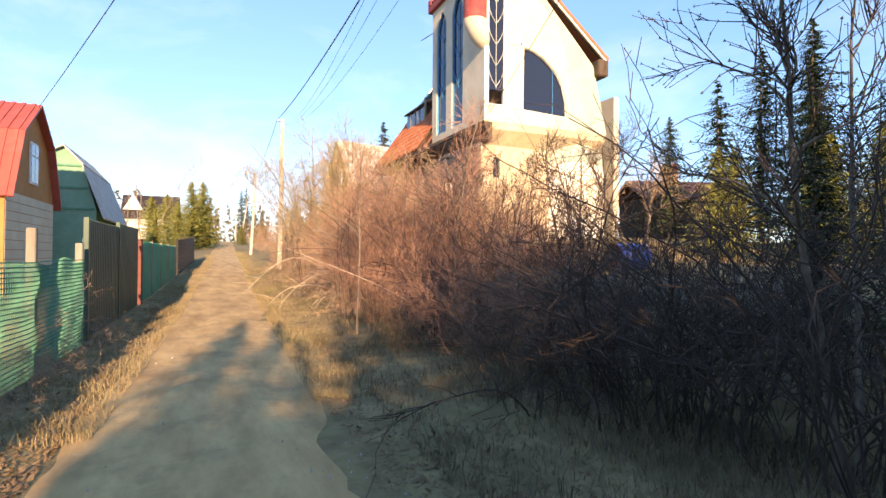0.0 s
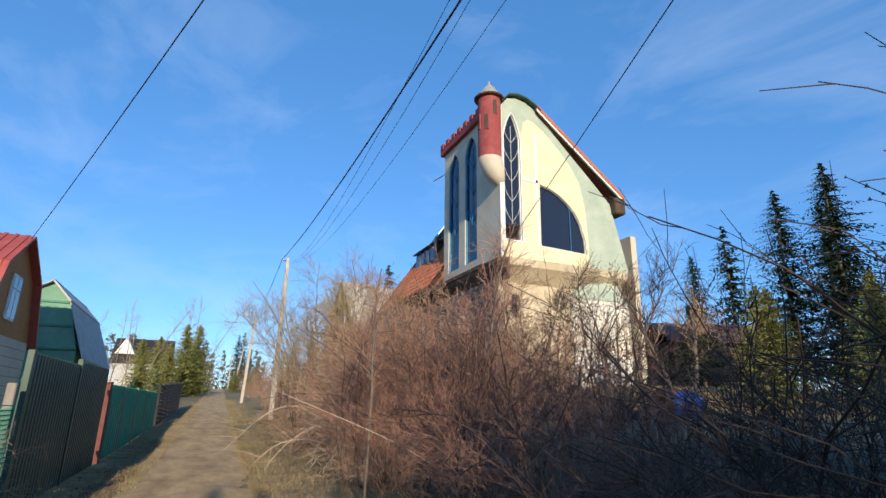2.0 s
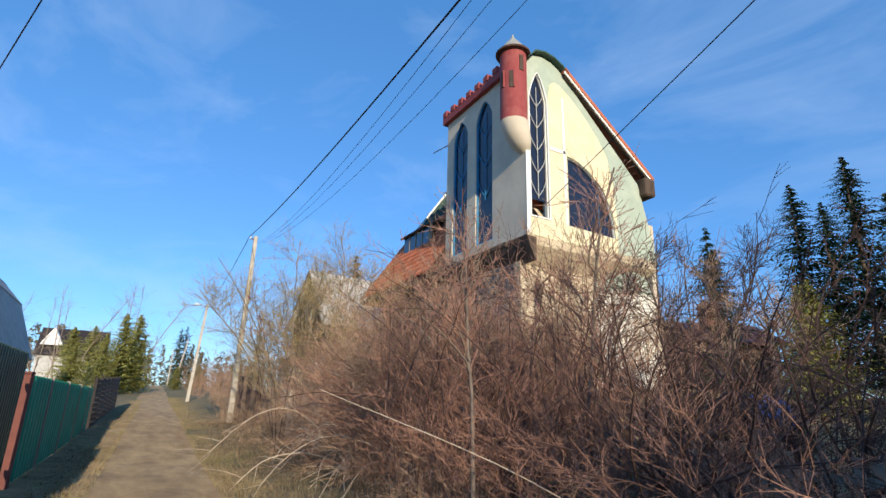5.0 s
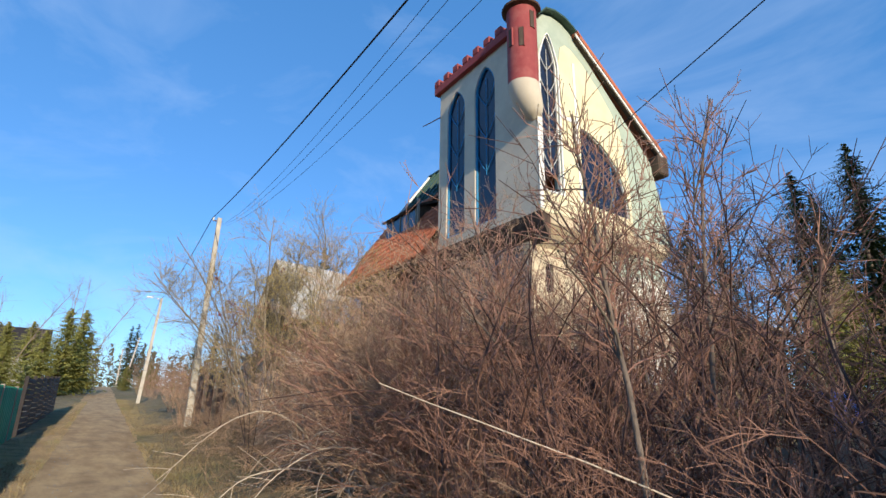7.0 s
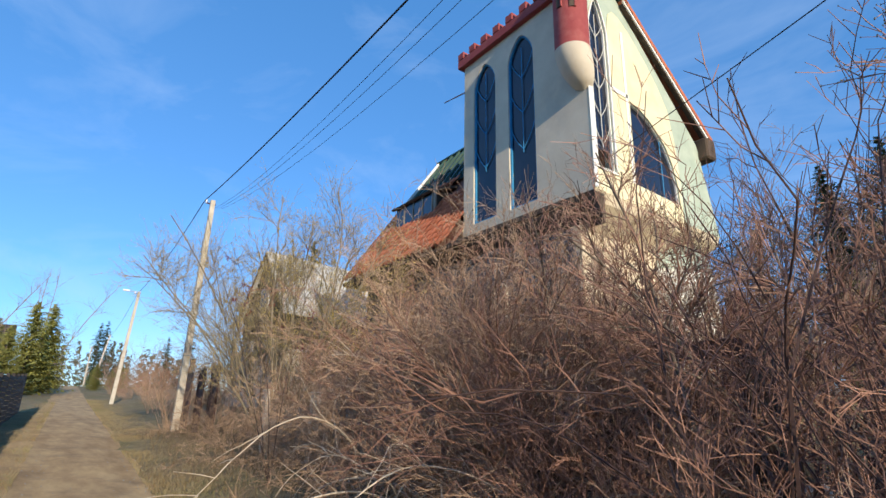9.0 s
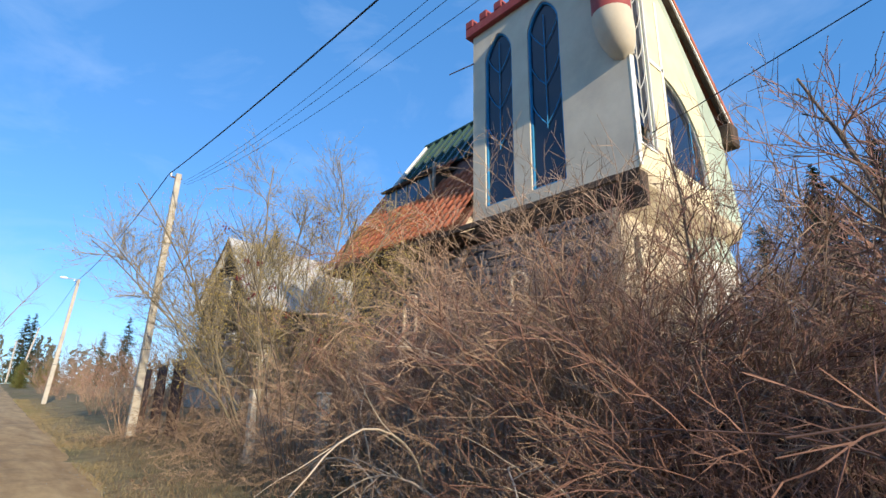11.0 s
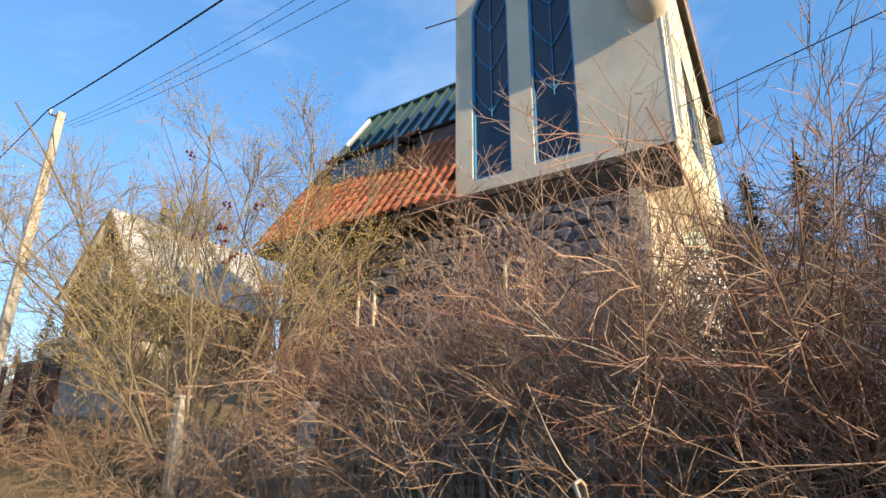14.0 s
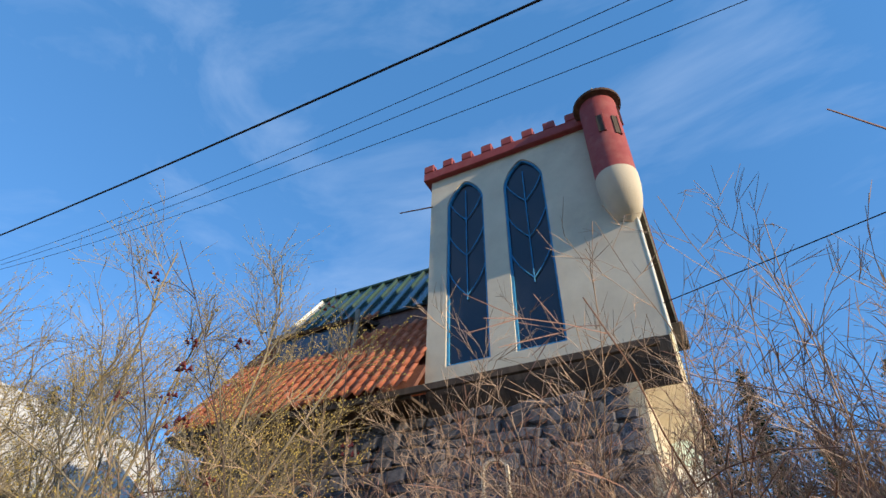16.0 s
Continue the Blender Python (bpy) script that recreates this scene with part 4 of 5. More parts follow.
def far_woods():
    """A hazy belt of mixed wood round the horizon."""
    rng = random.Random(63)
    verts, faces = [], []
    for i in range(480):
        a = rng.uniform(-1.2, 1.9)
        dist = rng.uniform(165, 260)
        cx, cy = math.sin(a) * dist, math.cos(a) * dist
        h, w = rng.uniform(8, 15), rng.uniform(1.6, 3.6)
        gz = ground_z(cx, cy)
        pointed = rng.random() < 0.45
        for k in range(130):
            t = rng.random()
            rr = w * ((1 - t) if pointed else math.sqrt(max(0.05, 1 - (2 * t - 0.9) ** 2))) * rng.uniform(0.3, 1.05)
            b = rng.uniform(0, 6.28)
            p = Vector((cx + rr * math.cos(b), cy + rr * math.sin(b), gz + h * t))
            s = rng.uniform(0.4, 1.0)
            n0 = len(verts)
            verts += [p + Vector((rng.uniform(-s, s), rng.uniform(-s, s), rng.uniform(-s, s))) for _ in range(3)]
            faces.append((n0, n0 + 1, n0 + 2))
    tagged(raw("far_woods", verts, faces, M_FARWOOD, None, "distant belt of bare and evergreen woods"), category="woods", kind="stuff")


far_woods()
# woods that close the lane's far end
for i in range(26):
    x = rng.uniform(-45, 60)
    y = rng.uniform(125, 165)
    put((far, far, spruce_far, far)[i % 4], x, y, rng.uniform(0, 6), rng.uniform(0.8, 1.25))
for i in range(30):
    y = rng.uniform(70, 128)
    sgn = 1 if i % 2 else -1
    put((far, thuja, far)[(i // 2) % 3], lane(y) + sgn * rng.uniform(3.2, 9.0), y, rng.uniform(0, 6), rng.uniform(0.35, 0.75))
for x, y, k in ((30, 40, 1.0), (38, 30, 1.0), (44, 20, 1.1), (40, 4, 1.0), (34, -4, 1.0), (46, 10, 1.1), (26, 46, 1.0), (16, 50, 0.9)):
    put(spruce_far, x, y, rng.uniform(0, 6), k)


# ---- dry grass ----
def grass(name, count, spot, seed, tall, material, label):
    rng = random.Random(seed)
    verts, faces = [], []
    while len(faces) < count * 2:
        x, y = spot(rng)
        if noise.noise((x * 0.7, y * 0.7, 5.0)) < rng.uniform(-0.7, 0.35):
            continue
        z = ground_z(x, y) - 0.02
        if abs(x - lane(y)) < 1.15:
            z = rise(y)
        h = tall * rng.uniform(0.4, 1.25)
        a = rng.uniform(0, 6.28)
        dx, dy = math.cos(a), math.sin(a)
        w = rng.uniform(0.002, 0.0042)
        b = rng.uniform(0.3, 1.8) * h
        n0 = len(verts)
        verts += [(x - dy * w, y + dx * w, z), (x + dy * w, y - dx * w, z), (x + dx * b * 0.35 + dy * w * 0.7, y + dy * b * 0.35 - dx * w * 0.7, z + h * 0.62), (x + dx * b * 0.35 - dy * w * 0.7, y + dy * b * 0.35 + dx * w * 0.7, z + h * 0.62), (x + dx * b, y + dy * b, z + h)]
        faces += [(n0, n0 + 1, n0 + 2, n0 + 3), (n0 + 3, n0 + 2, n0 + 4)]
    tagged(raw(name, verts, faces, material, None, label), category="grass", kind="stuff")


def verge_right(rng):
    y = 5.5 + 55 * rng.random() ** 1.2
    return lane(y) + 0.82 + abs(rng.gauss(0, 0.75)), y


def verge_left(rng):
    y = 5.0 + 49 * rng.random() ** 1.2
    return lane(y) - 1.0 - abs(rng.gauss(0, 0.5)), y


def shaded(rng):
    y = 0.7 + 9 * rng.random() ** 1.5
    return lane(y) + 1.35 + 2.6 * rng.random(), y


def under(rng):
    return rng.uniform(2.4, 8.5), rng.uniform(0.5, 30)


grass("dry_grass", 32000, verge_right, 41, 0.09, M_STRAW, "dry straw-coloured grass on the lane verge")
grass("dry_grass", 16000, shaded, 44, 0.17, M_WEED, "matted dead brown grass, darkened for shade at the thicket's edge")
grass("dry_grass", 14000, verge_left, 42, 0.1, M_STRAW, "dry straw-coloured grass along the fence")
grass("dry_grass", 11000, under, 43, 0.3, M_WEED, "tangled dead grass, darkened for shade under the shrubs")


def scatter(name, count, spot, seed, size, flat, material, label, category):
    """Loose small pieces lying on the ground, each a bent quad or a little lump."""
    rng = random.Random(seed)
    verts, faces = [], []
    for i in range(count):
        x, y = spot(rng)
        d = abs(x - lane(y))
        z = (rise(y) + 0.012 if d < 1.1 else sheet_z(x, y) + 0.01)
        a, q = rng.uniform(0, 6.28), size * rng.uniform(0.5, 1.5)
        u, w = Vector((math.cos(a), math.sin(a), rng.uniform(-0.4, 0.4))) * q, Vector((-math.sin(a), math.cos(a), rng.uniform(-0.4, 0.4))) * q * 0.65
        c, n0 = Vector((x, y, z)), len(verts)
        if flat:
            verts += [c - u, c + w, c + u + Vector((0, 0, q * 0.5)), c - w]
            faces += [(n0, n0 + 1, n0 + 2), (n0, n0 + 2, n0 + 3)]
        else:
            verts += [c - u, c + w, c + u, c - w, c + Vector((0, 0, q * 0.6)), c - Vector((0, 0, q * 0.4))]
            faces += [(n0 + i0, n0 + (i0 + 1) % 4, n0 + 4) for i0 in range(4)] + [(n0 + (i0 + 1) % 4, n0 + i0, n0 + 5) for i0 in range(4)]
    tagged(raw(name, verts, faces, material, None, label), category=category, kind="stuff")


def left_foot(rng):
    y = 2.0 + 20 * rng.random() ** 1.3
    return lane(y) - 1.2 - abs(rng.gauss(0, 0.35)), y


def right_foot(rng):
    y = 1.5 + 22 * rng.random() ** 1.4
    return lane(y) + 0.9 + abs(rng.gauss(0, 0.9)), y


def on_lane(rng):
    y = 2.0 + 24 * rng.random() ** 1.3
    return lane(y) + rng.choice((-1, 1)) * rng.triangular(0.0, 1.15, 0.95), y


scatter("leaf_litter", 5000, left_foot, 51, 0.022, True, M_LITTER, "brown dead leaves along the fence foot", "litter")
scatter("leaf_litter", 7000, right_foot, 52, 0.02, True, M_LITTER, "brown dead leaves at the thicket's edge", "litter")
scatter("pebbles", 420, on_lane, 53, 0.012, False, M_DEBRIS, "small grey pebbles on the sandy lane", "stones")


# ---- lane side opposite the house: fences and dachas ----
def fence_x(y):
    return -2.12 + 0.034 * y


def corrugated(name, y0, y1, z_top, material, label, category, group, pitch=0.14, posts=(), post_mat=None, sheet=1.15):
    """Ribbed steel sheets on posts; each sheet is a part."""
    g = rise((y0 + y1) / 2)
    ob = thing(name, (fence_x(y0), y0, rise(y0)), label, category, group)
    back = Matrix.Translation((-fence_x(y0), -y0, -rise(y0)))
    n = max(1, round((y1 - y0) / sheet))
    for k in range(n):
        a, b = y0 + (y1 - y0) * k / n + 0.004, y0 + (y1 - y0) * (k + 1) / n - 0.004
        verts, faces = [], []
        ribs = max(2, round((b - a) / pitch))
        prof = [(0, 0), (0.3, 0), (0.42, 0.03), (0.88, 0.03), (1.0, 0)]
        for i in range(ribs):
            for u, d in prof[:-1]:
                y = a + (b - a) * (i + u) / ribs
                for z in (rise(y) + 0.08, g + z_top):
                    verts.append((fence_x(y) + d, y, z))
        for z in (rise(b) + 0.08, g + z_top):
            verts.append((fence_x(b), b, z))
        m = len(verts) // 2
        verts += [(x - 0.012, y, z) for x, y, z in verts]
        o = 2 * m
        for i in range(m - 1):
            faces += [(2 * i, 2 * i + 2, 2 * i + 3, 2 * i + 1), (o + 2 * i, o + 2 * i + 1, o + 2 * i + 3, o + 2 * i + 2), (2 * i + 1, 2 * i + 3, o + 2 * i + 3, o + 2 * i + 1)]
        raw("sheet", verts, faces, material, ob).matrix_parent_inverse = back
    for y in posts:
        x = fence_x(y)
        part("post", box(bmesh.new(), x - 0.03, x + 0.05, y - 0.04, y + 0.04, rise(y) - 0.1, g + z_top + 0.03, 0.006), post_mat or material, ob).matrix_parent_inverse = back
    for z in (0.45, z_top - 0.35):
        bm = bmesh.new()
        bmesh.ops.transform(box(bm, -0.06, -0.02, 0, y1 - y0, g + z - 0.03, g + z + 0.03), matrix=Matrix.Translation((fence_x(y0), y0, 0)) @ Matrix.Rotation(-math.atan(0.034), 4, "Z"), verts=bm.verts)
        part("rail", bm, material, ob).matrix_parent_inverse = back
    return ob


corrugated("gate", 10.35, 13.0, 2.04, M_GREENMETAL, "dark green ribbed steel gate leaf, shut", "gate", "lane gate", posts=(10.3,), post_mat=M_GREENMETAL)
corrugated("gate", 13.1, 15.7, 2.08, M_GREENMETAL, "dark green ribbed steel gate leaf, shut", "gate", "lane gate", posts=(13.05,), post_mat=M_GREENMETAL)
corrugated("fence", 16.6, 27.2, 1.6, M_TEAL, "bright teal sheet fence, sagging a little", "fence", "", 0.3, posts=(18.5, 21.0, 23.5, 26.0), post_mat=M_GREYPOST, sheet=1.5)
rp = thing("gate_post", (fence_x(16.2), 16.2, rise(16.2)), "red-brown painted gate post", "post")
part("post", box(bmesh.new(), -0.07, 0.07, -0.07, 0.07, -0.1, 1.75, 0.01), M_REDPOST, rp)
part("cap", box(bmesh.new(), -0.08, 0.08, -0.08, 0.08, 1.75, 1.79, 0.01), M_REDPOST, rp)

# dark slat fence farther on
sf = thing("fence", (fence_x(28), 28.0, rise(28)), "black-brown horizontal slat fence", "fence")
sb = Matrix.Translation((-fence_x(28), -28.0, -rise(28)))
for k in range(7):
    y0 = 28.0 + k * 2.3
    part("post", box(bmesh.new(), fence_x(y0) - 0.05, fence_x(y0) + 0.05, y0 - 0.05, y0 + 0.05, rise(y0) - 0.1, rise(y0) + 1.75, 0.008), M_BLACKSLAT, sf).matrix_parent_inverse = sb
    if k < 6:
        for r in range(10):
            z = rise(y0) + 0.08 + r * 0.165
            bm = bmesh.new()
            bmesh.ops.transform(box(bm, 0.03, 0.055, 0.05, 2.25, z, z + 0.14), matrix=Matrix.Translation((fence_x(y0), y0, 0)) @ Matrix.Rotation(-math.atan(0.034), 4, "Z"), verts=bm.verts)
            part("slat", bm, M_BLACKSLAT, sf).matrix_parent_inverse = sb

# netting on old posts in the foreground
nf = thing("net_fence", (fence_x(3), 3.0, 0), "old wire fence hung with torn green netting", "fence")
nb = Matrix.Translation((-fence_x(3), -3.0, 0))
for y in (1.0, 3.2, 5.4, 7.7, 9.9):
    part("post", box(bmesh.new(), fence_x(y) - 0.05, fence_x(y) + 0.05, y - 0.05, y + 0.05, -0.1, 1.72 + 0.1 * math.sin(y * 5), 0.012), M_GREYPOST, nf).matrix_parent_inverse = nb
lines = []
rng = random.Random(8)
for i in range(170):
    y = 0.6 + i * 0.055
    top = 1.38 + 0.12 * noise.noise((y * 1.3, 0, 0))
    lines.append([(Vector((fence_x(y) + 0.06 + 0.03 * noise.noise((y * 2, z * 3, 0)), y + 0.02 * noise.noise((y, z * 2, 4)), z)), 0.0075) for z in [0.05 + (top - 0.05) * j / 6 for j in range(7)]])
for j in range(26):
    z = 0.06 + j * 0.053
    lines.append([(Vector((fence_x(y) + 0.06 + 0.03 * noise.noise((y * 2, z * 3, 0)), y, z + 0.02 * noise.noise((y, z, 2)))), 0.0075) for y in [0.6 + 9.35 * q / 40 for q in range(41)]])
v, f = tubes(lines, 3)
raw("netting", v, f, M_NET, nf, "torn green plastic netting").matrix_parent_inverse = nb
for i, y in enumerate((5.0, 6.4, 7.6, 8.8, 9.8)):
    put(tan_b, fence_x(y) - 0.45, y, i * 1.7, 0.42, 0.5)
# low brushwood along the foot of the fence
for i in range(9):
    put((tan_a, dark_b)[i % 2], fence_x(4.0 + i * 0.8) + 0.28, 4.0 + i * 0.8, i * 2.1, 0.2, 0.16)


def gabled(name, x0, x1, yc, half, wall_h, peak, knee, m_wall, m_roof, label, overhang=0.35, ribs=0.0):
    """A small house with its gable to the lane at x1; knee gives a gambrel roof (offset, height)."""
    gz = rise(yc)
    ob = thing(name, ((x0 + x1) / 2, yc, gz), label, "house")
    back = Matrix.Translation((-(x0 + x1) / 2, -yc, -gz))
    if knee:
        prof = [(-half, wall_h), (-knee[0], knee[1]), (0, peak), (knee[0], knee[1]), (half, wall_h)]
    else:
        prof = [(-half, wall_h), (0, peak), (half, wall_h)]
    outline = [(yc - half, gz - 0.2)] + [(yc + u, gz + v) for u, v in prof] + [(yc + half, gz - 0.2)]
    part("wall", prism(bmesh.new(), outline, x0, x1, "x"), m_wall, ob).matrix_parent_inverse = back
    ext = [prof[0]] + prof[1:-1] + [prof[-1]]
    d0 = Vector((ext[0][0] - ext[1][0], ext[0][1] - ext[1][1])).normalized() * overhang
    ext = [(ext[0][0] + d0.x, ext[0][1] + d0.y)] + ext[1:-1] + [(ext[-1][0] - d0.x, ext[-1][1] + d0.y)]
    for (u0, v0), (u1, v1) in zip(ext, ext[1:]):
        n = Vector((v0 - v1, u1 - u0)).normalized()
        bm = prism(bmesh.new(), [(yc + u0, gz + v0), (yc + u1, gz + v1), (yc + u1 + n.x * 0.07, gz + v1 + n.y * 0.07), (yc + u0 + n.x * 0.07, gz + v0 + n.y * 0.07)], x0 - 0.3, x1 + overhang, "x")
        slab = part("roof", bm, m_roof, ob)
        slab.matrix_parent_inverse = back
        k = x0 - 0.25
        while ribs and k < x1 + overhang - 0.1:
            part("rib", prism(bmesh.new(), [(yc + u0 + n.x * 0.068, gz + v0 + n.y * 0.068), (yc + u1 + n.x * 0.068, gz + v1 + n.y * 0.068), (yc + u1 + n.x * 0.1, gz + v1 + n.y * 0.1), (yc + u0 + n.x * 0.1, gz + v0 + n.y * 0.1)], k, k + ribs * 0.35, "x"), m_roof, slab)
            k += ribs
    return ob, back, gz


ocher, ob_back, gz = gabled("house", -11.5, -5.3, 21.9, 2.7, 3.1, 6.2, (1.75, 5.0), M_OCHRE, M_REDROOF, "small ochre dacha with a red gambrel roof", 0.25, 0.28)
wi = part("window", box(bmesh.new(), -5.3, -5.24, 21.45, 22.35, gz + 3.55, gz + 4.95, 0.01), M_WINWHITE, ocher, "white two-light window")
wi.matrix_parent_inverse = ob_back
for y0, z0, y1, z1 in ((21.52, 3.62, 21.87, 4.45), (21.93, 3.62, 22.28, 4.45), (21.52, 4.52, 21.87, 4.88), (21.93, 4.52, 22.28, 4.88)):
    part("pane", box(bmesh.new(), -5.245, -5.232, y0, y1, gz + z0, gz + z1), M_WINDDARK, wi)
for k in range(10):
    z = gz + 0.2 + k * 0.29
    part("board", box(bmesh.new(), -5.3, -5.285, 19.25, 24.55, z, z + 0.27), M_PALE, ocher, "").matrix_parent_inverse = ob_back
# mint dacha: its gable looks down the lane, its grey slope to the road
gz2 = rise(28)
mint = thing("house", (-5.5, 30.5, gz2), "mint green dacha with a grey gambrel roof", "house")
mt = Matrix.Translation((5.5, -30.5, -gz2))
mp_out = [(-7.9, -0.2), (-4.3, -0.2), (-4.3, 2.9), (-4.8, 4.75), (-5.5, 5.55), (-6.85, 4.75), (-7.9, 2.9)]
part("wall", prism(bmesh.new(), [(u, gz2 + v) for u, v in mp_out], 27.2, 34.0, "y"), M_MINT, mint).matrix_parent_inverse = mt
for (u0, v0), (u1, v1) in (((-4.0, 2.5), (-4.8, 4.78)), ((-4.8, 4.78), (-5.5, 5.58)), ((-5.5, 5.58), (-6.85, 4.78)), ((-6.85, 4.78), (-8.1, 2.5))):
    part("roof", prism(bmesh.new(), [(u0, gz2 + v0), (u1, gz2 + v1), (u1, gz2 + v1 + 0.09), (u0 + 0.05, gz2 + v0 + 0.07)], 26.95, 34.3, "y"), M_SLATE, mint, "pale grey sheet roof").matrix_parent_inverse = mt
for z in (2.9, 3.8, 4.75):
    part("trim", box(bmesh.new(), -7.4 + (z - 2.9) * 0.4, -4.35 - (z - 2.9) * 0.27, 27.14, 27.2, gz2 + z, gz2 + z + 0.08), M_NET, mint).matrix_parent_inverse = mt
gre, gr_back, gz3 = gabled("house", -11.0, -3.9, 93.0, 3.6, 3.9, 7.4, None, M_SLATE, M_BLACKSLAT, "far house with a dark roof and white dormer")
part("dormer", prism(bmesh.new(), [(-10.9, gz3 + 5.0), (-8.4, gz3 + 5.0), (-9.6, gz3 + 7.3)], 89.6, 92.6, "y"), M_WINWHITE, gre, "white gabled dormer").matrix_parent_inverse = gr_back
# unseen houses added behind the start of the walk to cast shade
gabled("house", -13.0, -5.2, -11.0, 3.4, 2.6, 5.4, None, M_LOG, M_SLATE, "unseen log house added to shade the lane")
gabled("house", -3.0, 0.3, -11.5, 2.8, 2.6, 4.6, None, M_LOG, M_SLATE, "unseen log house added to shade the lane")
gabled("house", 0.9, 13.0, -12.8, 3.4, 3.0, 6.2, None, M_LOG, M_SLATE, "unseen log house added to shade the lane")

# ---- log house beyond the tower house ----
log_house = thing("house", pose(9.6, 40.4, rise(40) - 0.25, 0, 0, 10), "old grey log house with a slate roof", "house")
half, wh, pk, ln = 2.3, 6.1, 9.5, 8.0
part("wall", prism(bmesh.new(), [(-half, -0.3), (half, -0.3), (half, wh), (0, pk), (-half, wh)], 0, ln, "x"), M_LOG, log_house)
for s in (-1, 1):
    bm = prism(bmesh.new(), [(s * (half + 0.35), wh - 0.45), (0, pk + 0.02), (0, pk + 0.14), (s * (half + 0.4), wh - 0.35)], -0.4, ln + 0.3, "x")
    part("roof", bm, M_SLATE, log_house, "grey corrugated slate roof")
    part("verge_board", prism(bmesh.new(), [(s * (half + 0.3), wh - 0.6), (0, pk - 0.18), (0, pk + 0.0), (s * (half + 0.36), wh - 0.46)], -0.46, -0.4, "x"), M_DARKWOOD, log_house)
for k in range(34):
    z = 0.1 + k * 0.24
    w = half if z < wh else half * (pk - z) / (pk - wh)
    if w > 0.15:
        v, f = tubes([[(Vector((-0.02, -w, z)), 0.11), (Vector((-0.02, w, z)), 0.11)]], 8)
        raw("log", v, f, M_LOG, log_house, "", True)
for y0, z0 in ((-1.5, 3.2), (0.7, 3.2), (-0.5, 6.2)):
    w = part("window", box(bmesh.new(), -0.2, -0.1, y0, y0 + 0.9, z0, z0 + 1.2, 0.01), M_WINWHITE, log_house)
    part("pane", box(bmesh.new(), -0.215, -0.2, y0 + 0.08, y0 + 0.82, z0 + 0.08, z0 + 1.12), M_WINDDARK, w)
block = thing("annex", pose(8.0, 36.6, rise(37) - 0.25, 0, 0, 10), "low grey block annex", "outbuilding")
part("wall", box(bmesh.new(), 0, 3.0, -2.4, 2.4, -0.3, 3.4), M_CONCRETE, block)
part("roof", box(bmesh.new(), -0.2, 3.2, -2.6, 2.6, 3.4, 3.55, 0.02), M_SLATE, block)
bf = thing("metal_fence", (4.8, 29.7, rise(29.7)), "chocolate brown sheet metal fence panel", "fence")
for k in range(3):
    part("sheet", box(bmesh.new(), -0.02 - 0.2 * k, 0.02 - 0.2 * k, 0.02 + 1.0 * k, 0.99 + 1.0 * k, 0.1, 2.35 - 0.1 * k, 0.004), M_BROWNMETAL, bf)
part("post", box(bmesh.new(), -0.04, 0.04, -0.05, 0.02, -0.1, 2.36, 0.005), M_BROWNMETAL, bf)


# ---- poles and cables ----
def pole(x, y, h, lean, label, lamp=False):
    ob = thing("utility_pole", (x, y, ground_z(x, y)), label, "pole")
    bm = bmesh.new()
    lo = [bm.verts.new((sx * 0.12, sy * 0.11, -0.3)) for sx, sy in ((-1, -1), (1, -1), (1, 1), (-1, 1))]
    hi = [bm.verts.new((lean[0] + sx * 0.085, lean[1] + sy * 0.075, h)) for sx, sy in ((-1, -1), (1, -1), (1, 1), (-1, 1))]
    for i in range(4):
        bm.faces.new((lo[i], lo[(i + 1) % 4], hi[(i + 1) % 4], hi[i]))
    bm.faces.new(hi)
    bmesh.ops.bevel(bm, geom=[e for e in bm.edges], offset=0.015, segments=1, affect="EDGES")
    part("shaft", bm, M_CONCRETE, ob)
    m = Matrix.Translation((lean[0], lean[1], h - 0.15))
    part("hook", box(bmesh.new(), -0.25, 0.12, -0.02, 0.02, -0.02, 0.02, 0, m), M_RUST, ob)
    v, f = tubes([[(Vector((lean[0] - 0.24, lean[1], h - 0.15)), 0.03), (Vector((lean[0] - 0.24, lean[1], h - 0.02)), 0.045)]], 8)
    raw("insulator", v, f, M_WINWHITE, ob)
    part("band", box(bmesh.new(), lean[0] * 0.3 - 0.125, lean[0] * 0.3 + 0.125, lean[1] * 0.3 - 0.115, lean[1] * 0.3 + 0.115, h * 0.3 - 0.02, h * 0.3 + 0.02), M_METAL, ob)
    if lamp:
        part("lamp_arm", box(bmesh.new(), -0.7, 0.0, -0.02, 0.02, 0.1, 0.14, 0, m), M_METAL, ob)
        part("lamp_head", box(bmesh.new(), -1.0, -0.6, -0.08, 0.08, 0.08, 0.2, 0.03, m), M_WINWHITE, ob)
    return ob


pole(3.8, 30.5, 8.35, (0.08, -0.1), "weathered concrete utility pole leaning over the verge")
pole(3.9, 52.0, 7.6, (0.42, 0.0), "concrete utility pole with a street lamp", True)
pole(6.0, 104.0, 7.9, (1.2, 0.0), "pale leaning utility pole")
pole(6.3, 126.0, 7.0, (0.1, 0.0), "far grey concrete utility pole")
pole(3.0, -1.6, 7.1, (0.0, 0.0), "weathered concrete utility pole")


def cable(name, a, b, sag, r, label):
    pts = []
    for i in range(41):
        t = i / 40
        p = Vector(a).lerp(Vector(b), t)
        p.z -= sag * 4 * t * (1 - t)
        pts.append((p, r))
    v, f = tubes([pts], 5)
    tagged(raw(name, v, f, M_WIRE, None, label, True), category="cable")


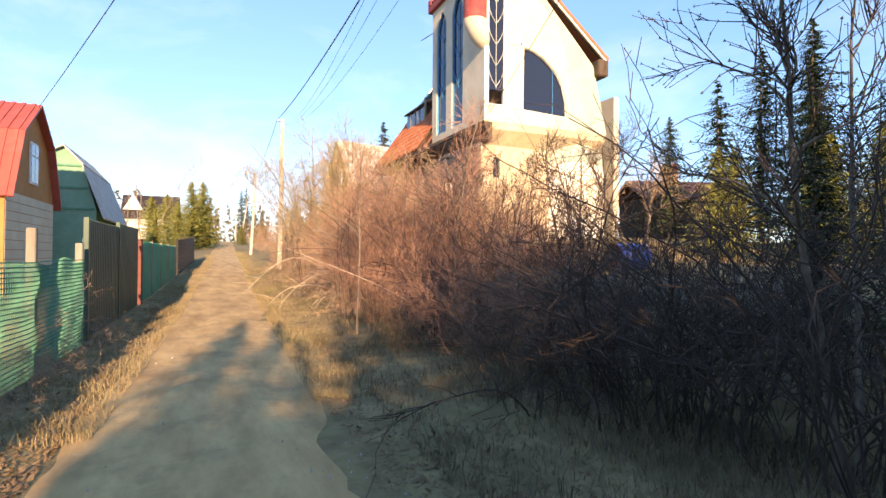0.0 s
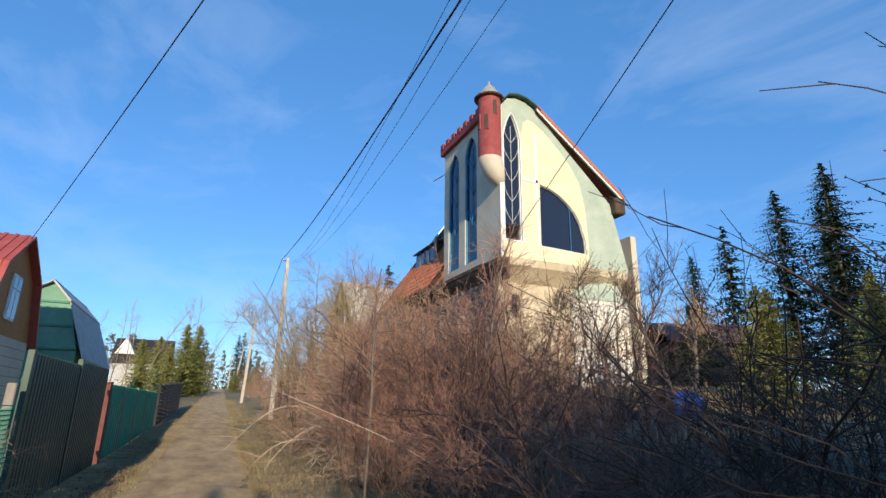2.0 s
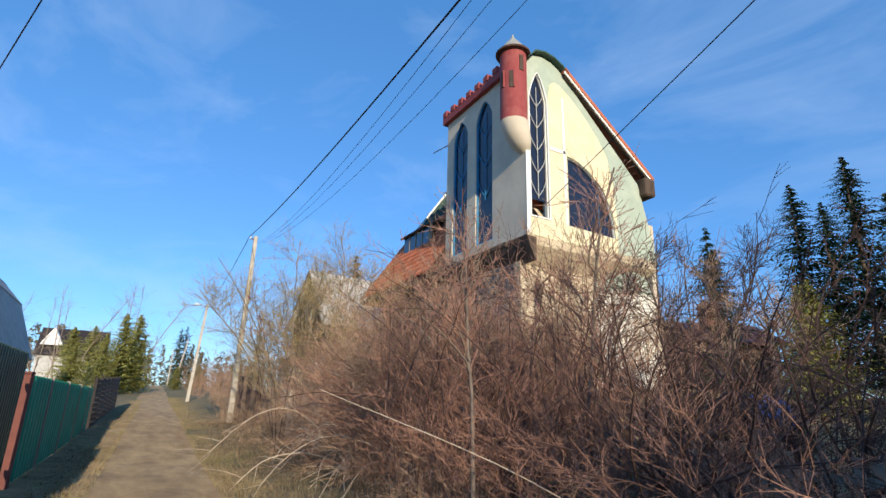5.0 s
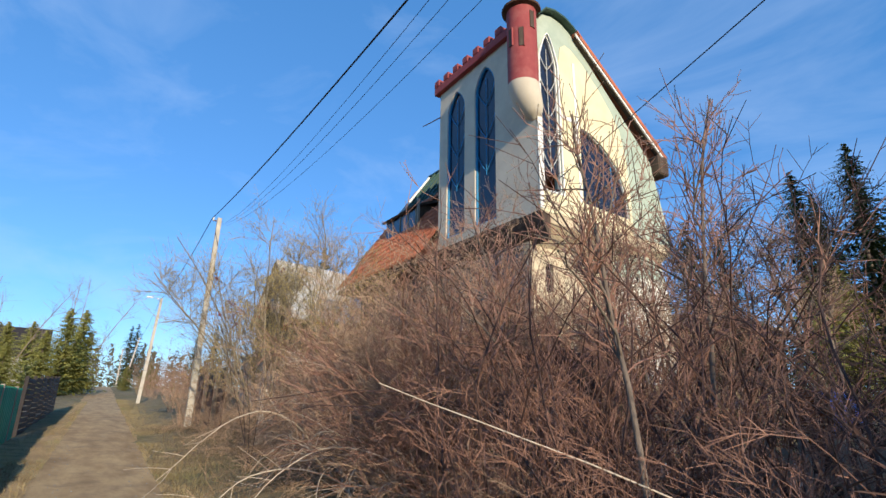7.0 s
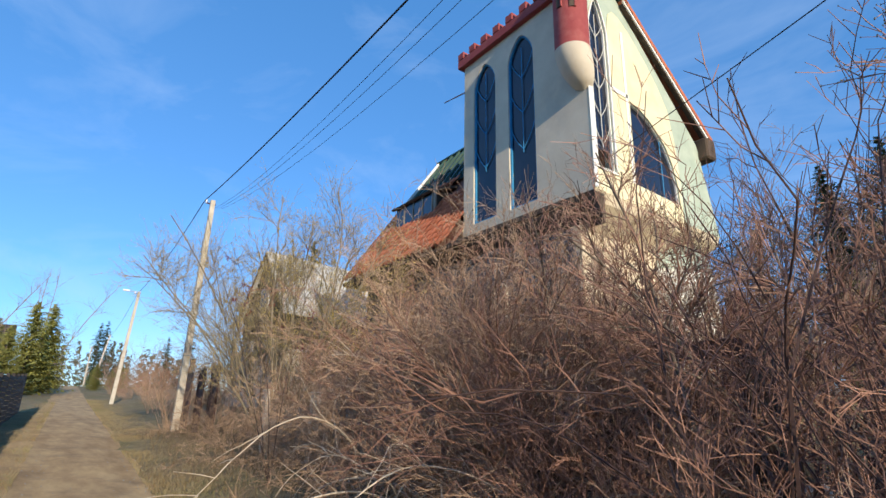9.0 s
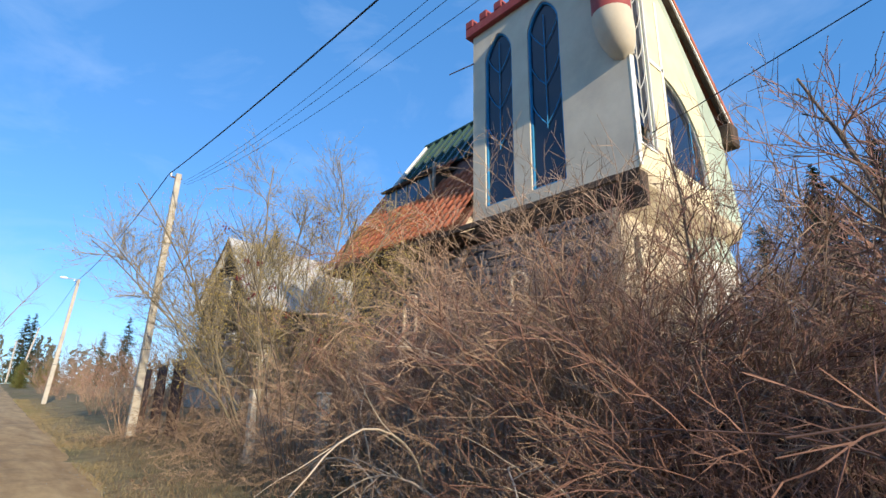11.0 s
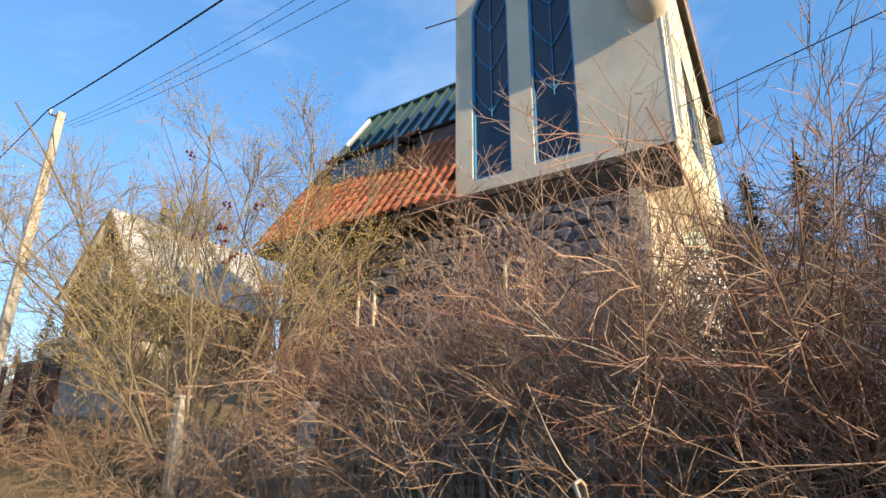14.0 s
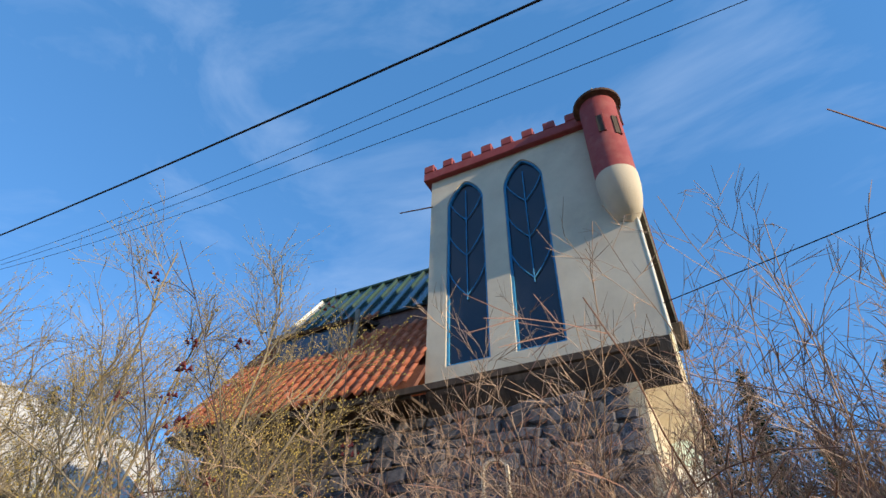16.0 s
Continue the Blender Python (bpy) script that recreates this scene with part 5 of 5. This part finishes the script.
cable("cable", (2.6, -1.6, 6.6), (3.6, 30.5, 8.95), 0.55, 0.017, "thick black overhead cable")
cable("cable", (3.6, 30.5, 8.95), (4.25, 52.0, 8.95), 0.4, 0.015, "thick black overhead cable")
cable("cable", (4.25, 52.0, 8.95), (7.1, 104.0, 11.2), 0.6, 0.012, "thick black overhead cable")
for x0, x1, z in ((1.9, 4.0, 6.6), (2.2, 4.1, 6.65), (2.65, 4.2, 6.55)):
    cable("thin_cable", (x0, -1.6, z), (x1, 30.5, 8.75), 1.3, 0.0045, "thin grey overhead power wire")
cable("house_cable", (3.0, -1.6, 7.2), (9.96, 16.9, 7.5), 0.05, 0.011, "black cable to the tower house")
cable("house_cable", (3.25, -1.6, 7.1), (-5.3, 22.2, 6.35), 0.2, 0.01, "black cable to the ochre dacha")

# ---- garden in front of the tower house ----
barrel = thing("barrel", pose(11.6, 12.2, ground_z(11.6, 12.2) + 0.4, 90, 0, 82), "blue barrel lying on its side, rusty inside", "barrel")
part("body", lathe(bmesh.new(), [(0.0, 0.45), (0.31, 0.45), (0.34, 0.4), (0.34, 0.16), (0.355, 0.14), (0.355, 0.1), (0.34, 0.08), (0.34, -0.42)], 0, 0, 28), M_BARREL, barrel, "", True)
barrel.scale = (1.25, 1.25, 1.25)
part("inside", lathe(bmesh.new(), [(0.0, 0.4), (0.315, 0.4), (0.315, -0.42), (0.345, -0.43), (0.35, -0.4)], 0, 0, 28), M_INNER, barrel, "rusty inner face and rim", True)
shed = thing("shed", pose(21.5, 19.7, ground_z(21.5, 19.7), 0, 0, -20), "low shed with a dark roof", "shed")
part("wall", box(bmesh.new(), -2, 2, -1.5, 1.5, -0.2, 2.0), M_DARKWOOD, shed)
part("roof", prism(bmesh.new(), [(-2.0, 1.9), (0, 2.9), (2.0, 1.9), (2.0, 2.0), (0, 3.02), (-2.0, 2.0)], -2.3, 2.3, "x"), M_BROWNMETAL, shed)
part("chimney", box(bmesh.new(), -0.3, 0.3, -0.25, 0.25, 2.6, 3.9, 0.02), M_REDPOST, shed, "red brick chimney")
ig = thing("iron_gate", pose(5.14, 13.36, ground_z(5.14, 13.4), 0, 0, -88), "rusty iron gate half open among shrubs", "gate")
for n, b in (("gate_frame", (0, 1.0, -0.03, 0.03, 1.86, 2.04)), ("gate_frame", (0, 0.06, -0.03, 0.03, 0, 1.86)), ("gate_frame", (0.94, 1.0, -0.03, 0.03, 0, 1.86)), ("rail", (0.06, 0.94, -0.02, 0.02, 0.35, 0.4))):
    part(n, box(bmesh.new(), *b, 0.006), M_RUST, ig)
for k in range(5):
    part("bar", box(bmesh.new(), 0.19 + k * 0.15, 0.205 + k * 0.15, -0.008, 0.008, 0.4, 1.86), M_RUST, ig)
gp = thing("gate_post", (5.16, 12.2, ground_z(5.16, 12.2)), "thick dark timber gate post", "post")
part("post", box(bmesh.new(), -0.1, 0.1, -0.1, 0.1, -0.2, 1.95, 0.02), M_DARKWOOD, gp)
low = thing("low_wall", (5.1, 13.45, ground_z(5.1, 13.45)), "low dark weathered garden wall behind canes", "wall")
part("body", box(bmesh.new(), -0.12, 0.12, 0, 2.7, -0.4, 1.32, 0.03), M_DARKWOOD, low)
part("coping", box(bmesh.new(), -0.16, 0.16, -0.03, 2.73, 1.32, 1.39, 0.015), M_DARKWOOD, low)


def picket_run(y0, y1, x, h, seed):
    rng = random.Random(seed)
    ob = thing("picket_fence", (x, y0, ground_z(x, y0)), "grey weathered picket fence behind canes", "fence")
    n = int((y1 - y0) / 0.13)
    for k in range(n):
        if rng.random() < 0.12:
            continue
        y = k * 0.13
        top = h * rng.uniform(0.86, 1.05)
        m = Matrix.Rotation(rng.uniform(-0.05, 0.05), 4, "X")
        part("picket", box(bmesh.new(), -0.012, 0.012, y - 0.035, y + 0.035, 0.05, top, 0.0, m if abs(y) < 0.5 else None), M_GREYPOST, ob)
    for z in (0.35, h - 0.3):
        part("rail", box(bmesh.new(), 0.014, 0.06, 0, y1 - y0, z - 0.035, z + 0.035), M_GREYPOST, ob)
    return ob


picket_run(16.3, 24.0, 4.75, 1.35, 3)
picket_run(3.0, 10.8, 4.9, 1.2, 4)
for y, x in ((20.9, 4.6), (24.1, 4.7)):
    p = thing("fence_post", (x, y, ground_z(x, y)), "square weathered concrete fence post", "post")
    part("shaft", box(bmesh.new(), -0.09, 0.09, -0.09, 0.09, -0.1, 1.5, 0.015), M_CONCRETE, p)
    part("cap", box(bmesh.new(), -0.11, 0.11, -0.11, 0.11, 1.5, 1.55, 0.015), M_CONCRETE, p)

# long bleached canes arching over the fence, and a broken limb
rng = random.Random(91)
for i in range(44):
    x, y = rng.uniform(3.8, 4.5), rng.uniform(13.8, 19.5)
    a = rng.uniform(0, 6.28)
    line = wander(rng, Vector((0, 0, 0)), Vector((math.cos(a) * 0.6 - 0.05, math.sin(a) * 0.9, 1.15)), rng.uniform(2.6, 4.2), rng.uniform(0.011, 0.019), 0.004, 18, 0.15, 0.09)
    subs = [line]
    for k in range(7):
        p, d, r = side(rng, line, rng.uniform(0.3, 0.95), 0.7, 0.3)
        subs.append(wander(rng, p, d, rng.uniform(0.3, 0.8), 0.006, 0.002, 4, 0.03, 0.1))
    m = M_DEADWOOD if i % 3 else M_TANTWIG
    c = thing("cane", (x, y, ground_z(x, y) - 0.05), "long dry cane arching over the fence", "branch")
    for k, piece in enumerate(subs):
        raw("side_shoot" if k else "stem", *tubes([piece], 5), m, c, "", True)
limb = raw("fallen_branch", *tubes([wander(random.Random(4), Vector((0, 0, 0)), Vector((2.03, -1.76, -0.98)), 2.9, 0.003, 0.0075, 10, 0.0, 0.05)], 6), M_DEADWOOD, None, "bleached broken branch slanting through the shrubs", True)
limb.location = (1.4, 10.3, 1.62)
tagged(limb, category="branch")


# pale rubble in the garden
rng = random.Random(19)
rock = bmesh.new()
bmesh.ops.create_icosphere(rock, subdivisions=1, radius=0.5)
for vtx in rock.verts:
    vtx.co *= rng.uniform(0.75, 1.15)
rock_ob = part("rubble", rock, M_DEBRIS)
tagged(rock_ob, "pale broken masonry lump in the grass", "rubble", "garden rubble")
rock_ob.matrix_basis = Matrix.Translation((7.2, 12.6, ground_z(7.2, 12.6) + 0.05))
rock_ob.scale = (0.7, 0.5, 0.4)
for i in range(14):
    x, y = rng.uniform(6.5, 11.5), rng.uniform(9.0, 16.0)
    o = copy_thing(rock_ob, Matrix.Translation((x, y, ground_z(x, y) + 0.03)) @ Matrix.Rotation(rng.uniform(0, 6), 4, "Z"))
    o.scale = (rng.uniform(0.25, 0.9), rng.uniform(0.2, 0.5), rng.uniform(0.15, 0.4))

# stones of the west wall
rng = random.Random(6)
stone_meshes = []
for k in range(6):
    bm = bmesh.new()
    bmesh.ops.create_cube(bm, size=1)
    bmesh.ops.bevel(bm, geom=list(bm.edges), offset=0.18, segments=1, affect="EDGES")
    for vtx in bm.verts:
        vtx.co += Vector((rng.uniform(-0.05, 0.05), rng.uniform(-0.09, 0.09), rng.uniform(-0.09, 0.09)))
    me = bpy.data.meshes.new("stone")
    bm.to_mesh(me)
    bm.free()
    me.materials.append(M_STONE)
    stone_meshes.append(me)
z = 2.0
while z < 5.8:
    h = rng.uniform(0.17, 0.33)
    y = 17.6 + rng.uniform(0, 0.3)
    while y < 27.6:
        w = rng.uniform(0.2, 0.62)
        o = new("stone", rng.choice(stone_meshes))
        o.parent = stone_wall
        o.location = (9.55 - rng.uniform(0, 0.03), y + w / 2, z + h / 2 + rng.uniform(-0.05, 0.05))
        o.rotation_euler = (rng.uniform(-0.12, 0.12), 0, 0)
        o.scale = (rng.uniform(0.14, 0.2), w * 0.98, h * rng.uniform(0.85, 1.15))
        y += w
    z += h

# a rowan shoot with dried berries over the canes
rng = random.Random(33)
rowan = thing("rowan", (3.3, 19.6, ground_z(3.3, 19.6)), "thin rowan shoot with dried dark berries", "shrub")
lines, spots = [], []
for k in range(4):
    st = wander(rng, Vector((0, 0, 0)), Vector((rng.uniform(-0.35, 0.1), rng.uniform(-0.1, 0.35), 1)), rng.uniform(3.6, 4.7), 0.011, 0.003, 10, 0.01, 0.09)
    lines.append(st)
    for j in range(6):
        p, d, r = side(rng, st, rng.uniform(0.5, 1.0), 0.7, 0.3)
        tw = wander(rng, p, d, rng.uniform(0.2, 0.6), 0.004, 0.002, 4, 0.05, 0.15)
        lines.append(tw)
        if j % 2:
            spots += [tw[-1][0] + Vector((rng.gauss(0, 0.03), rng.gauss(0, 0.03), rng.gauss(0, 0.03))) for q in range(7)]
v, f = tubes(lines, 4)
raw("stem_clump", v, f, M_DARKTWIG, rowan)
for k in range(0, len(spots), 7):
    v, f = bits(rng, spots[k:k + 7], 0.02)
    tagged(raw("umbel", v, f, M_BERRY, rowan), kind="stuff")
